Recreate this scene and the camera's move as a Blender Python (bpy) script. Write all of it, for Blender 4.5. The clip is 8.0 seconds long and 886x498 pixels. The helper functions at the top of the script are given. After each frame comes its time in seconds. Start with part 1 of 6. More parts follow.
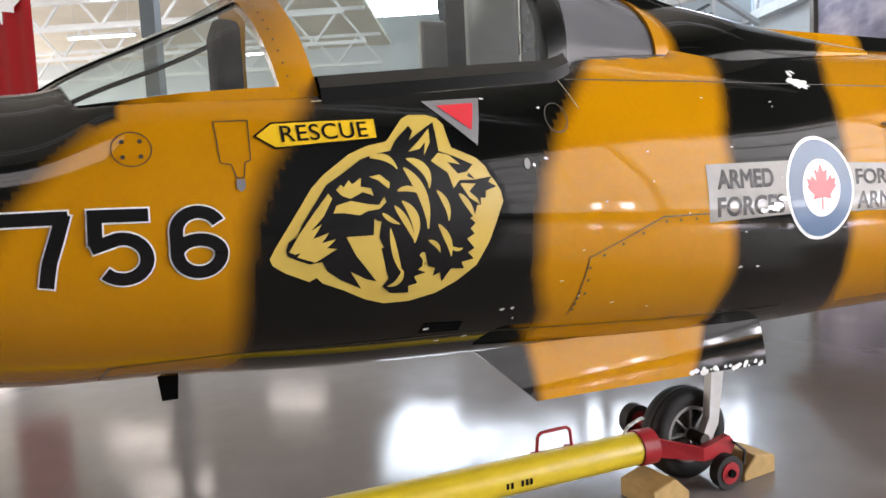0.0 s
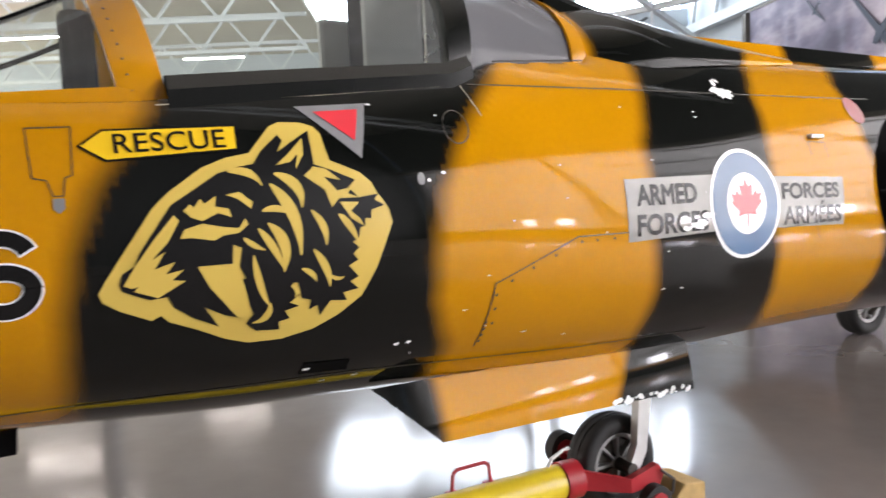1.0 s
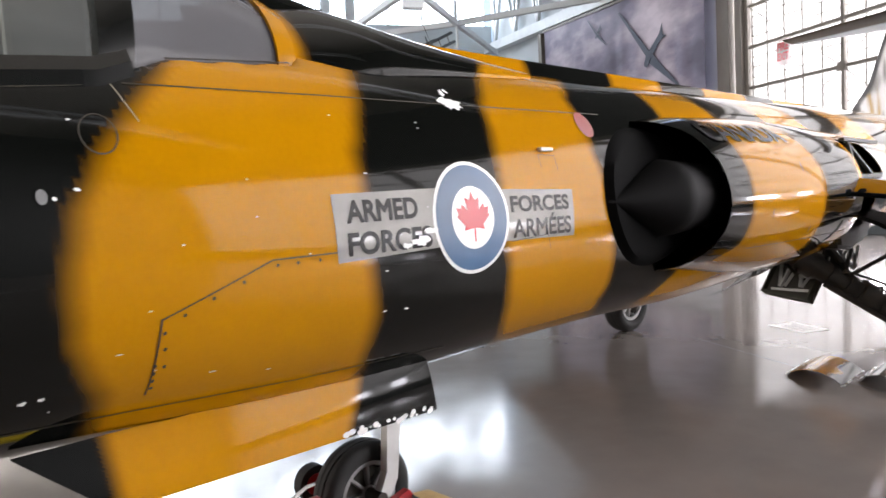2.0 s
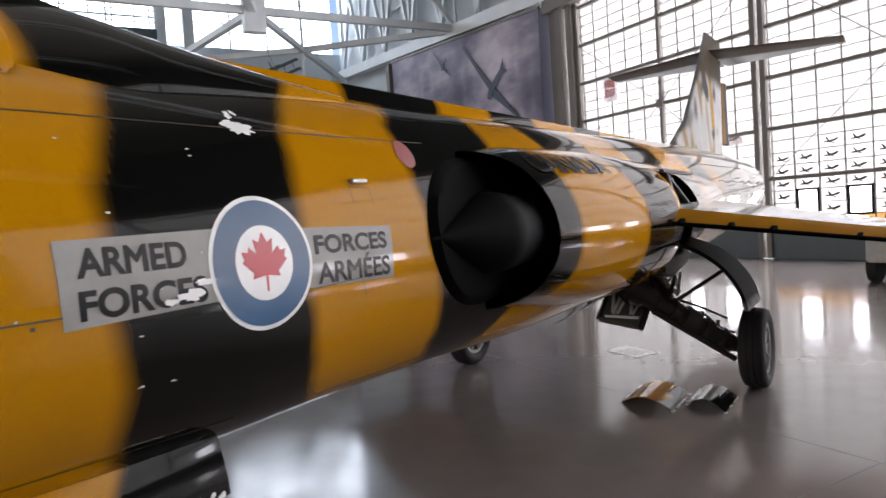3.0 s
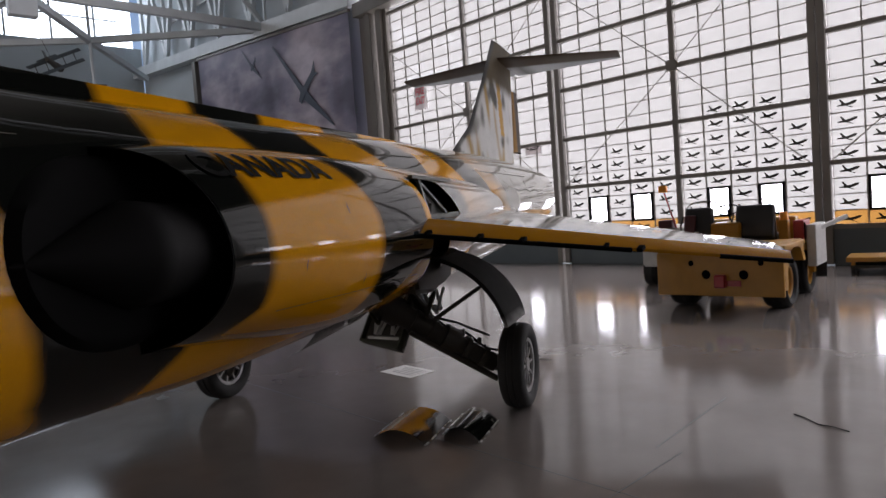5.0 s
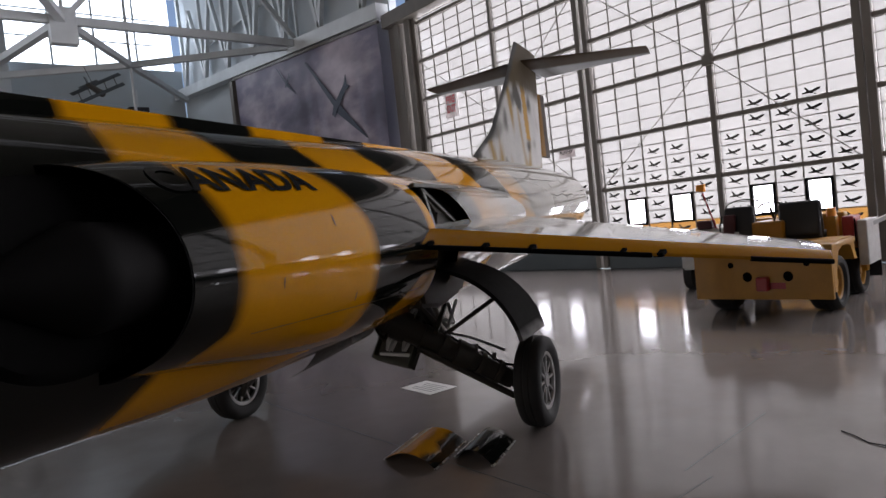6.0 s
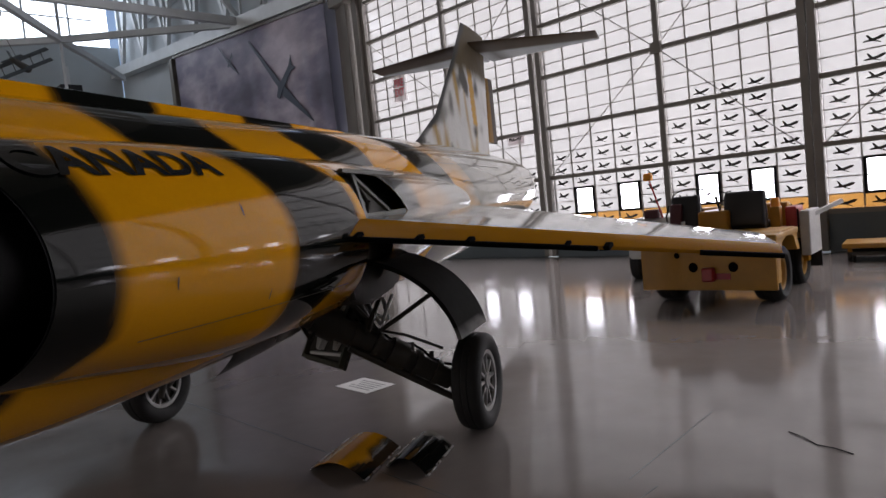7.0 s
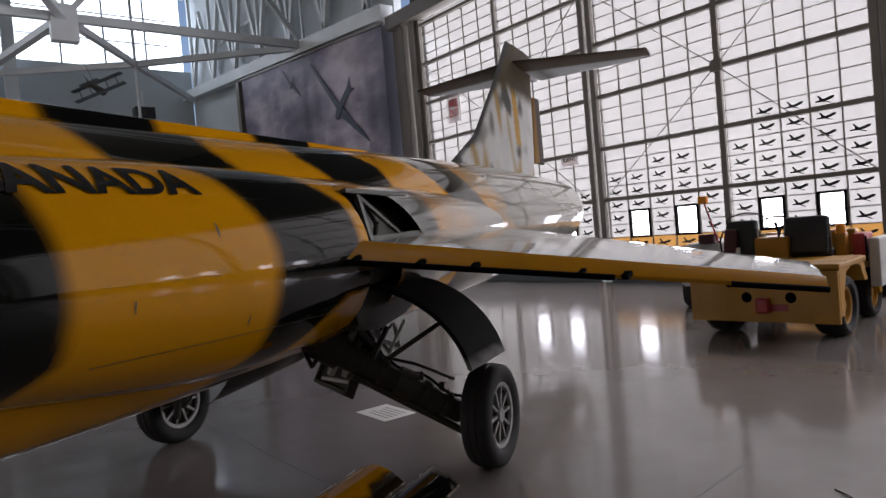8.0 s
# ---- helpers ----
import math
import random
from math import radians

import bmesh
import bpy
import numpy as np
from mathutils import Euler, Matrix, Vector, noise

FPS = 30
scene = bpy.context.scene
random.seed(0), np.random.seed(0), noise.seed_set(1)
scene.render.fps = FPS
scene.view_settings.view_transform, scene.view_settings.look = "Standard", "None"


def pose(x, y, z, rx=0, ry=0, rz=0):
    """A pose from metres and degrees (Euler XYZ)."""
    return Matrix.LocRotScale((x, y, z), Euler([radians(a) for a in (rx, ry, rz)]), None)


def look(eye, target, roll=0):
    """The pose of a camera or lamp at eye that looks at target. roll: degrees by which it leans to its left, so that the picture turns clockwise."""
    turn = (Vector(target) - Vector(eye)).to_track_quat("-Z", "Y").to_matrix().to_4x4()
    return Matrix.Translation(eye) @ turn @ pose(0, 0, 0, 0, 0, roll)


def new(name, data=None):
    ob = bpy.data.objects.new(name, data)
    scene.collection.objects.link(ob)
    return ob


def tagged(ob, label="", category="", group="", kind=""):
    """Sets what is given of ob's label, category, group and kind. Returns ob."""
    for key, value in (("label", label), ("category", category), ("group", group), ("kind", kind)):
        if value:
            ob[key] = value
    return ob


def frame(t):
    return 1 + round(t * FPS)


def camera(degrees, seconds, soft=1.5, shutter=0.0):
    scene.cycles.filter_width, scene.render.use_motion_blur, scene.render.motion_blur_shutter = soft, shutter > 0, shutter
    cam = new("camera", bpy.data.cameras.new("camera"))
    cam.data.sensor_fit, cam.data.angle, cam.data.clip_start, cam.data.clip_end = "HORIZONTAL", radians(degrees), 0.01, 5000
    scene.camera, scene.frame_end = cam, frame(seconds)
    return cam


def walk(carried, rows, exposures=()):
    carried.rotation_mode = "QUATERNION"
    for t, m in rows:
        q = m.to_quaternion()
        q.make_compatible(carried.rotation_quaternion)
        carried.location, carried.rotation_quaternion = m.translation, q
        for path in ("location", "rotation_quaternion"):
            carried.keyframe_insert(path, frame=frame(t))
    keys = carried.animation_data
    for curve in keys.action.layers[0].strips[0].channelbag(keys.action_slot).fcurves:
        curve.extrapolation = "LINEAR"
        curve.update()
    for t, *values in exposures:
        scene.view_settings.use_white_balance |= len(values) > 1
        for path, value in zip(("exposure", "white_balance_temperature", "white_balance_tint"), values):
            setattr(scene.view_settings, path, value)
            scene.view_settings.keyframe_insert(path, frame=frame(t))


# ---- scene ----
cam = camera(67.7, 8.0, shutter=0.2)
PATH = [
    (0, (-1.129, -5.675, 1.524), (-1.246, -3.686, 1.355), -2.7),
    (0.5, (-0.974, -5.575, 1.555), (-1.205, -3.593, 1.423), -5.0),
    (1, (-0.957, -5.404, 1.545), (-0.919, -3.41, 1.394), -2.7),
    (1.5, (-0.799, -5.254, 1.554), (-0.356, -3.311, 1.385), -2.9),
    (1.7, (-0.68, -5.24, 1.544), (-0.193, -3.306, 1.387), -3.4),
    (2.8, (-0.29, -5.03, 1.585), (0.590, -3.239, 1.461), -2.8),
    (3, (-0.225, -4.957, 1.578), (0.737, -3.206, 1.482), -3.9),
    (3.5, (0.01, -4.985, 1.563), (1.041, -3.275, 1.444), -5.0),
    (4, (0.248, -4.973, 1.572), (1.342, -3.302, 1.48), -6.2),
    (4.5, (0.426, -4.866, 1.537), (1.725, -3.351, 1.425), -3.6),
    (4.7, (0.552, -4.824, 1.56), (1.929, -3.379, 1.442), -3.9),
    (6, (1.095, -4.785, 1.537), (2.362, -3.239, 1.465), -6.2),
    (6.5, (1.211, -4.685, 1.546), (2.585, -3.236, 1.427), -4.0),
    (7, (1.406, -4.601, 1.547), (2.777, -3.15, 1.418), -5.8),
    (7.5, (1.653, -4.635, 1.548), (2.896, -3.069, 1.478), -5.1),
    (8, (1.802, -4.645, 1.531), (3.037, -3.073, 1.481), -5.0),
]
STOPS = [(t, ev, temp, tint) for t, ev, temp, tint in ((0.0, 1.95, 6600, 18), (1.0, 2.1, 6600, 18), (1.5, 2.05, 6600, 18), (2.2, 1.6, 6600, 18), (3.0, 0.95, 6500, 19), (3.5, 0.22, 6500, 20), (4.0, 0.0, 6500, 20), (4.5, 0.1, 6500, 20), (6.0, 0.1, 6500, 20), (8.0, 0.05, 6500, 20))]
walk(cam, [(t, look(e, g, r)) for t, e, g, r in PATH], STOPS)

# ---- world and daylight ----
world = bpy.data.worlds.new("sky_world")
scene.world = world
world.use_nodes = True
wn = world.node_tree.nodes
sky = wn.new("ShaderNodeTexSky")
sky.sky_type = "NISHITA"
sky.sun_disc = False
sky.sun_elevation, sky.sun_rotation = radians(40), radians(200)
wn["Background"].inputs[1].default_value = 0.1
world.node_tree.links.new(sky.outputs[0], wn["Background"].inputs[0])
DAY_DOOR, DAY_NORTH, FILL_WEST = 8.0, 4.2, 2.2


# ---- materials ----
def mat(name, color, rough=0.5, metal=0.0, coat=0.0, grain=0.0, grain_scale=40.0, stain=0.0, stain_scale=3.0, bump=0.0, bump_scale=60.0, attr="", spec=0.5, stain_color=None, rough_var=0.0):
    m = bpy.data.materials.new(name)
    m.use_nodes = True
    nt = m.node_tree
    n, l = nt.nodes, nt.links
    b = n["Principled BSDF"]
    b.inputs["Roughness"].default_value = rough
    b.inputs["Metallic"].default_value = metal
    b.inputs["Coat Weight"].default_value = coat
    b.inputs["Coat Roughness"].default_value = 0.035
    b.inputs["Coat IOR"].default_value = 1.5
    b.inputs["Specular IOR Level"].default_value = spec
    tc = n.new("ShaderNodeTexCoord")
    if attr:
        a = n.new("ShaderNodeAttribute")
        a.attribute_name = attr
        col = a.outputs["Color"]
    else:
        r = n.new("ShaderNodeRGB")
        r.outputs[0].default_value = (*color, 1)
        col = r.outputs[0]

    def noisy(scale, detail=4.0):
        t = n.new("ShaderNodeTexNoise")
        t.inputs["Scale"].default_value = scale
        t.inputs["Detail"].default_value = detail
        l.new(tc.outputs["Object"], t.inputs["Vector"])
        return t

    def mixed(src, fac_tex, amount, dark, lo=0.35, hi=0.75):
        mr = n.new("ShaderNodeMapRange")
        mr.inputs["From Min"].default_value, mr.inputs["From Max"].default_value = lo, hi
        mr.inputs["To Max"].default_value = amount
        l.new(fac_tex.outputs["Fac"], mr.inputs["Value"])
        mx = n.new("ShaderNodeMix")
        mx.data_type = "RGBA"
        mx.blend_type = "MIX"
        l.new(mr.outputs[0], mx.inputs[0])
        l.new(src, mx.inputs[6])
        if dark is None:
            hs = n.new("ShaderNodeHueSaturation")
            hs.inputs["Value"].default_value = 0.45
            l.new(src, hs.inputs["Color"])
            l.new(hs.outputs[0], mx.inputs[7])
        else:
            mx.inputs[7].default_value = (*dark, 1)
        return mx.outputs[2]

    if stain:
        col = mixed(col, noisy(stain_scale, 6.0), stain, stain_color)
    if grain:
        col = mixed(col, noisy(grain_scale, 3.0), grain, None)
    l.new(col, b.inputs["Base Color"])
    if rough_var:
        t = noisy(stain_scale * 2.3, 5.0)
        mr = n.new("ShaderNodeMapRange")
        mr.inputs["To Min"].default_value, mr.inputs["To Max"].default_value = max(0.02, rough - rough_var), rough + rough_var
        l.new(t.outputs["Fac"], mr.inputs["Value"])
        l.new(mr.outputs[0], b.inputs["Roughness"])
    if bump:
        bp = n.new("ShaderNodeBump")
        bp.inputs["Strength"].default_value = bump
        bp.inputs["Distance"].default_value = 0.01
        l.new(noisy(bump_scale, 2.0).outputs["Fac"], bp.inputs["Height"])
        l.new(bp.outputs[0], b.inputs["Normal"])
        l.new(bp.outputs[0], b.inputs["Coat Normal"])
    return m


def glow(name, color, strength):
    m = bpy.data.materials.new(name)
    m.use_nodes = True
    n = m.node_tree.nodes
    n.remove(n["Principled BSDF"])
    e = n.new("ShaderNodeEmission")
    e.inputs[0].default_value = (*color, 1)
    e.inputs[1].default_value = strength
    m.node_tree.links.new(e.outputs[0], n["Material Output"].inputs[0])
    return m


def glassy(name, tint, haze=0.0, gloss=1.0, haze_color=(0.8, 0.8, 0.8)):
    m = bpy.data.materials.new(name)
    m.use_nodes = True
    nt = m.node_tree
    n, l = nt.nodes, nt.links
    n.remove(n["Principled BSDF"])
    tr = n.new("ShaderNodeBsdfTransparent")
    tr.inputs[0].default_value = (*tint, 1)
    df = n.new("ShaderNodeBsdfDiffuse")
    df.inputs[0].default_value = (*haze_color, 1)
    m1 = n.new("ShaderNodeMixShader")
    m1.inputs[0].default_value = haze
    l.new(tr.outputs[0], m1.inputs[1])
    l.new(df.outputs[0], m1.inputs[2])
    gl = n.new("ShaderNodeBsdfGlossy")
    gl.inputs["Roughness"].default_value = 0.03
    lw = n.new("ShaderNodeLayerWeight")
    lw.inputs["Blend"].default_value = 0.5
    pw = n.new("ShaderNodeMath")
    pw.operation = "POWER"
    pw.inputs[1].default_value = 4.0
    l.new(lw.outputs["Facing"], pw.inputs[0])
    fr = n.new("ShaderNodeMath")
    fr.operation = "MULTIPLY_ADD"
    fr.inputs[1].default_value, fr.inputs[2].default_value = 0.7 * gloss, 0.045 * gloss
    l.new(pw.outputs[0], fr.inputs[0])
    m2 = n.new("ShaderNodeMixShader")
    l.new(fr.outputs[0], m2.inputs[0])
    l.new(m1.outputs[0], m2.inputs[1])
    l.new(gl.outputs[0], m2.inputs[2])
    l.new(m2.outputs[0], n["Material Output"].inputs[0])
    return m


YEL, BLK = (0.41, 0.175, 0.0004), (0.0025, 0.003, 0.0025)
M = {}
M["paint"] = mat("aircraft_paint", YEL, 0.06, coat=0.12, stain=0.12, stain_scale=2.5, grain=0.08, grain_scale=60, bump=0.035, bump_scale=6, attr="paint", rough_var=0.03, spec=0.4)
M["yellow"] = mat("yellow_gloss_paint", YEL, 0.2, coat=0.4, stain=0.2, stain_scale=4, bump=0.02)
M["black"] = mat("black_gloss_paint", BLK, 0.2, coat=0.4, stain=0.1, bump=0.02)
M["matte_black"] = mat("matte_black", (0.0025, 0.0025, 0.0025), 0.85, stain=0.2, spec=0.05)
M["white"] = mat("white_decal", (0.72, 0.72, 0.70), 0.3, stain=0.15, stain_scale=12)
M["placard"] = mat("grey_white_placard", (0.29, 0.28, 0.26), 0.10, coat=0.2, stain=0.4, stain_scale=7)
M["blue"] = mat("blue_decal", (0.035, 0.10, 0.20), 0.3, coat=0.2, stain=0.2, stain_scale=9)
M["red"] = mat("red_decal", (0.55, 0.03, 0.04), 0.3, stain=0.15)
M["dull_red"] = mat("dull_red_cap", (0.25, 0.035, 0.03), 0.5, stain=0.3)
M["ink"] = mat("black_lettering", (0.005, 0.005, 0.005), 0.22, stain=0.1, spec=0.4)
M["emblem_yellow"] = mat("pale_yellow_decal", (0.47, 0.34, 0.07), 0.25, coat=0.2, stain=0.25, stain_scale=6, stain_color=(0.42, 0.24, 0.04))
M["arrow_yellow"] = mat("arrow_yellow", (0.60, 0.38, 0.005), 0.35)
M["grey_decal"] = mat("grey_edge", (0.16, 0.16, 0.16), 0.4, stain=0.2)
M["metal"] = mat("bare_aluminium", (0.62, 0.62, 0.60), 0.28, metal=0.9, stain=0.35, stain_scale=3, grain=0.15, bump=0.03, bump_scale=12, rough_var=0.1)
M["tail"] = mat("worn_metal_tail_paint", (0.5, 0.5, 0.46), 0.13, metal=0.3, coat=0.4, stain=0.3, stain_scale=2.5, grain=0.12, attr="paint", rough_var=0.1, bump=0.03, bump_scale=10)
M["fin"] = mat("dull_worn_tail_paint", (0.3, 0.3, 0.28), 0.7, spec=0.04, stain=0.35, stain_scale=2.5, grain=0.15, attr="paint", rough_var=0.1, bump=0.03, bump_scale=10)
M["gear"] = mat("grimy_gear_steel", (0.045, 0.040, 0.032), 0.55, metal=0.2, stain=0.5, stain_scale=9, bump=0.1, bump_scale=50)
M["frame_green"] = mat("grubby_green_primer", (0.05, 0.052, 0.035), 0.6, stain=0.6, stain_scale=12)
M["strut"] = mat("pale_grey_strut", (0.52, 0.52, 0.5), 0.4, stain=0.3, stain_scale=10)
# grey cone taken to near-black: the intake's shade is in this colour
M["cone"] = mat("shade_black_cone", (0.004, 0.0038, 0.0038), 0.7, stain=0.3, stain_scale=6, spec=0.08)
M["door_black"] = mat("dull_black_door_paint", (0.012, 0.012, 0.012), 0.85, stain=0.4, stain_scale=7, stain_color=(0.02, 0.02, 0.018), attr="paint", spec=0.06, rough_var=0.1)
M["rubber"] = mat("tyre_rubber", (0.018, 0.018, 0.018), 0.7, stain=0.3, stain_scale=12, stain_color=(0.03, 0.028, 0.026), bump=0.1, spec=0.25)
M["rim"] = mat("dusty_alloy_rim", (0.35, 0.35, 0.34), 0.4, metal=0.7, stain=0.4, stain_scale=14)
M["floor"] = mat("polished_grey_epoxy_floor", (0.185, 0.165, 0.155), 0.12, stain=0.46, stain_scale=0.7, grain=0.18, grain_scale=4, spec=0.6, rough_var=0.10, bump=0.010, bump_scale=2.5, stain_color=(0.15, 0.125, 0.11))
M["steel_white"] = mat("white_painted_steel", (0.66, 0.70, 0.72), 0.5, stain=0.25, stain_scale=1.5)
M["wall_white"] = mat("white_wall_sheet", (0.52, 0.57, 0.60), 0.7, stain=0.2, stain_scale=0.5)
# for closing walls out of view, kept dark so glossy paint reflects little
M["wall_grey"] = mat("unseen_dark_wall", (0.05, 0.05, 0.05), 0.7, stain=0.25, stain_scale=0.5)
M["ceiling"] = mat("pale_roof_deck", (0.34, 0.325, 0.29), 0.8, stain=0.25, stain_scale=0.4)
M["cream_deck"] = mat("cream_roof_deck", (0.62, 0.58, 0.48), 0.8, stain=0.25, stain_scale=0.5)
M["lamp"] = glow("lamp_tube", (1.0, 0.95, 0.85), 9.0)
M["door_frame"] = mat("taupe_painted_steel", (0.17, 0.155, 0.135), 0.55, stain=0.35, stain_scale=2)
M["kick"] = mat("blue_grey_kick_panel", (0.075, 0.095, 0.105), 0.5, stain=0.3, stain_scale=1.5)
M["pane"] = glassy("frosted_pane", (0.36, 0.36, 0.355), 0.2, 0.6)
M["clear"] = glassy("clear_pane", (0.97, 0.98, 1.0), 0.02, 0.8)
M["amber_pane"] = glassy("yellowed_pane", (0.34, 0.24, 0.12), 0.2, 0.6, (0.7, 0.5, 0.2))
M["canopy"] = glassy("canopy_perspex", (0.86, 0.91, 0.89), 0.04, 1.0, (0.7, 0.72, 0.70))
M["dark_glass"] = glassy("dusty_aft_perspex", (0.35, 0.36, 0.36), 0.75, 1.0, (0.12, 0.12, 0.125))
M["day_door"] = glow("bright_overcast_backdrop", (0.97, 0.985, 1.0), DAY_DOOR)
# west glow added to brighten the nose and floor
M["fill_west"] = glow("added_west_fill", (1.0, 0.96, 0.88), FILL_WEST)
# invented south glow, fill light for the jet's port side
M["fill_south"] = glow("added_south_fill", (1.0, 0.98, 0.94), 0.8)
M["day_north"] = glow("bright_sky_backdrop", (0.78, 0.91, 1.0), DAY_NORTH)
M["banner_blue"] = mat("banner_blue_ink", (0.02, 0.04, 0.22), 0.6)
M["curtain"] = mat("red_curtain", (0.42, 0.012, 0.015), 0.75, stain=0.2)
M["tug"] = mat("tug_yellow_paint", (0.42, 0.20, 0.01), 0.4, coat=0.1, stain=0.35, stain_scale=4, grain=0.1)
M["vinyl"] = mat("black_vinyl", (0.012, 0.012, 0.014), 0.45, stain=0.2, bump=0.08)
M["maroon"] = mat("maroon_vinyl", (0.07, 0.012, 0.018), 0.5, stain=0.2)
M["bar_yellow"] = mat("tow_bar_yellow", (0.62, 0.46, 0.02), 0.35, stain=0.3, stain_scale=7, grain=0.1)
M["bar_red"] = mat("tow_head_red", (0.32, 0.015, 0.02), 0.35, stain=0.3, stain_scale=12)
M["wood"] = mat("yellowed_wood", (0.42, 0.27, 0.09), 0.7, stain=0.4, stain_scale=9, grain=0.3, grain_scale=30)
# see-through, so the bright panes behind make the signs look white
M["sign_sheet"] = glassy("see_through_sign_sheet", (0.75, 0.70, 0.70), 0.25, 0.4)
M["paper"] = mat("paper_sheet", (0.65, 0.65, 0.63), 0.7)
M["sign_red"] = mat("sign_red", (0.38, 0.02, 0.03), 0.6)
M["orange"] = mat("amber_beacon", (0.85, 0.30, 0.01), 0.3)


# ---- building helpers ----
def part(name, bm, material, parent=None, label="", smooth=None, at=None):
    me = bpy.data.meshes.new(name)
    bm.normal_update()
    bm.to_mesh(me)
    bm.free()
    for mm in (material if isinstance(material, (list, tuple)) else [material]):
        me.materials.append(mm)
    ob = new(name, me)
    if parent is not None:
        ob.parent = parent
    if at is not None:
        ob.matrix_basis = at
    if label:
        tagged(ob, label)
    if smooth is not None:
        me.shade_smooth()
        me.set_sharp_from_angle(angle=radians(smooth))
    return ob


def thing(name, label, category, group="", kind="", at=None, parent=None):
    ob = new(name)
    ob.empty_display_size = 0.2
    if at is not None:
        ob.matrix_basis = at
    if parent is not None:
        ob.parent = parent
    return tagged(ob, label, category, group, kind)


def box(bm, x0, x1, y0, y1, z0, z1, bevel=0.0, m=None):
    r = bmesh.ops.create_cube(bm, size=1.0)
    vs = r["verts"]
    for v in vs:
        v.co = Vector(((x0 + x1) / 2 + v.co.x * (x1 - x0), (y0 + y1) / 2 + v.co.y * (y1 - y0), (z0 + z1) / 2 + v.co.z * (z1 - z0)))
    if bevel:
        es = list({e for v in vs for e in v.link_edges})
        g = bmesh.ops.bevel(bm, geom=es, offset=bevel, segments=2, affect="EDGES", profile=0.5)
        vs = list({v for f in g["faces"] for v in f.verts} | {v for v in vs if v.is_valid})
    if m is not None:
        bmesh.ops.transform(bm, matrix=m, verts=[v for v in vs if v.is_valid])
    return bm


def boxed(x0, x1, y0, y1, z0, z1, bevel=0.0, m=None):
    return box(bmesh.new(), x0, x1, y0, y1, z0, z1, bevel, m)


def tube(bm, a, b, r, r2=None, seg=14, caps=True):
    a, b = Vector(a), Vector(b)
    d = b - a
    q = d.to_track_quat("Z", "Y").to_matrix().to_4x4()
    bmesh.ops.create_cone(bm, cap_ends=caps, segments=seg, radius1=r, radius2=r if r2 is None else r2, depth=d.length, matrix=Matrix.Translation((a + b) / 2) @ q)
    return bm


def beam(bm, a, b, w, h):
    a, b = Vector(a), Vector(b)
    d = b - a
    q = d.to_track_quat("X", "Z").to_matrix().to_4x4()
    return box(bm, -d.length / 2, d.length / 2, -w / 2, w / 2, -h / 2, h / 2, 0, Matrix.Translation((a + b) / 2) @ q)


def path_tube(bm, pts, r, seg=10):
    for a, b in zip(pts, pts[1:]):
        tube(bm, a, b, r, seg=seg)
    return bm


def grid(bm, rows, close=False):
    vs = [[bm.verts.new(p) for p in row] for row in rows]
    for r0, r1 in zip(vs, vs[1:]):
        k = len(r0)
        for i in range(k if close else k - 1):
            bm.faces.new((r0[i], r0[(i + 1) % k], r1[(i + 1) % k], r1[i]))
    return vs


def slab(bm, outline, depth):
    """A plate from an outline of points, with a thickness along the vector depth."""
    lo = [bm.verts.new(p) for p in outline]
    hi = [bm.verts.new(Vector(p) + Vector(depth)) for p in outline]
    bm.faces.new(lo)
    bm.faces.new(hi[::-1])
    k = len(lo)
    for i in range(k):
        bm.faces.new((lo[i], hi[i], hi[(i + 1) % k], lo[(i + 1) % k]))
    bmesh.ops.recalc_face_normals(bm, faces=bm.faces)
    return bm


def interp(x, table):
    """Smooth value at x from rows (x, v, v, ...)."""
    if x <= table[0][0]:
        return table[0][1:]
    for i, (p, q) in enumerate(zip(table, table[1:])):
        if x <= q[0]:
            k = (x - p[0]) / (q[0] - p[0])
            o = table[i - 1] if i else p
            r = table[i + 2] if i + 2 < len(table) else q
            out = []
            for j in range(1, len(p)):
                d0 = (q[j] - o[j]) / (q[0] - o[0]) * (q[0] - p[0])
                d1 = (r[j] - p[j]) / (r[0] - p[0]) * (q[0] - p[0])
                h = k * k * k
                out.append((2 * h - 3 * k * k + 1) * p[j] + (h - 2 * k * k + k) * d0 + (3 * k * k - 2 * h) * q[j] + (h - k * k) * d1)
            return tuple(out)
    return table[-1][1:]


def linear(x, table):
    return float(np.interp(x, [r[0] for r in table], [r[1] for r in table]))


def blend(a, b, k):
    k = min(1.0, max(0.0, k))
    return tuple(p + (q - p) * k for p, q in zip(a, b))


# ---- hangar ----
XW, YN, YS, XB, ZR = 14.82, 34.0, -13.3, -30.0, 17.0
RAILS = [0.74, 1.96, 3.18, 4.42, 5.66, 6.90, 8.14]
BAYS = [(12.05, 8.75), (8.65, 5.75), (5.38, 2.40), (2.28, -0.42), (-0.72, -3.60), (-3.72, -6.60), (-6.90, -9.78), (-9.90, -12.78)]

floor = part("floor", boxed(XB - 1, XW + 8, YS - 1, YN + 1, -0.2, 0.0), M["floor"])
tagged(floor, "glossy pale grey epoxy hangar floor with reflections", "floor", kind="structure")
bm = bmesh.new()
for a, b in (((3.70, -12.0), (3.70, 12.0)), ((-9.0, -2.86), (4.4, -2.86)), ((4.4, -2.70), (5.6, -2.61))):
    beam(bm, (*a, 0.0), (*b, 0.0), 0.005, 0.002)
tagged(part("floor_joint", bm, M["kick"]), "thin dark saw-cut joints across the floor", "floor joint", kind="structure")
ceil = part("ceiling", boxed(XB, XW + 8, YS, YN, ZR, ZR + 0.2), M["ceiling"])
tagged(ceil, "pale grey hangar roof deck", "ceiling", kind="structure")


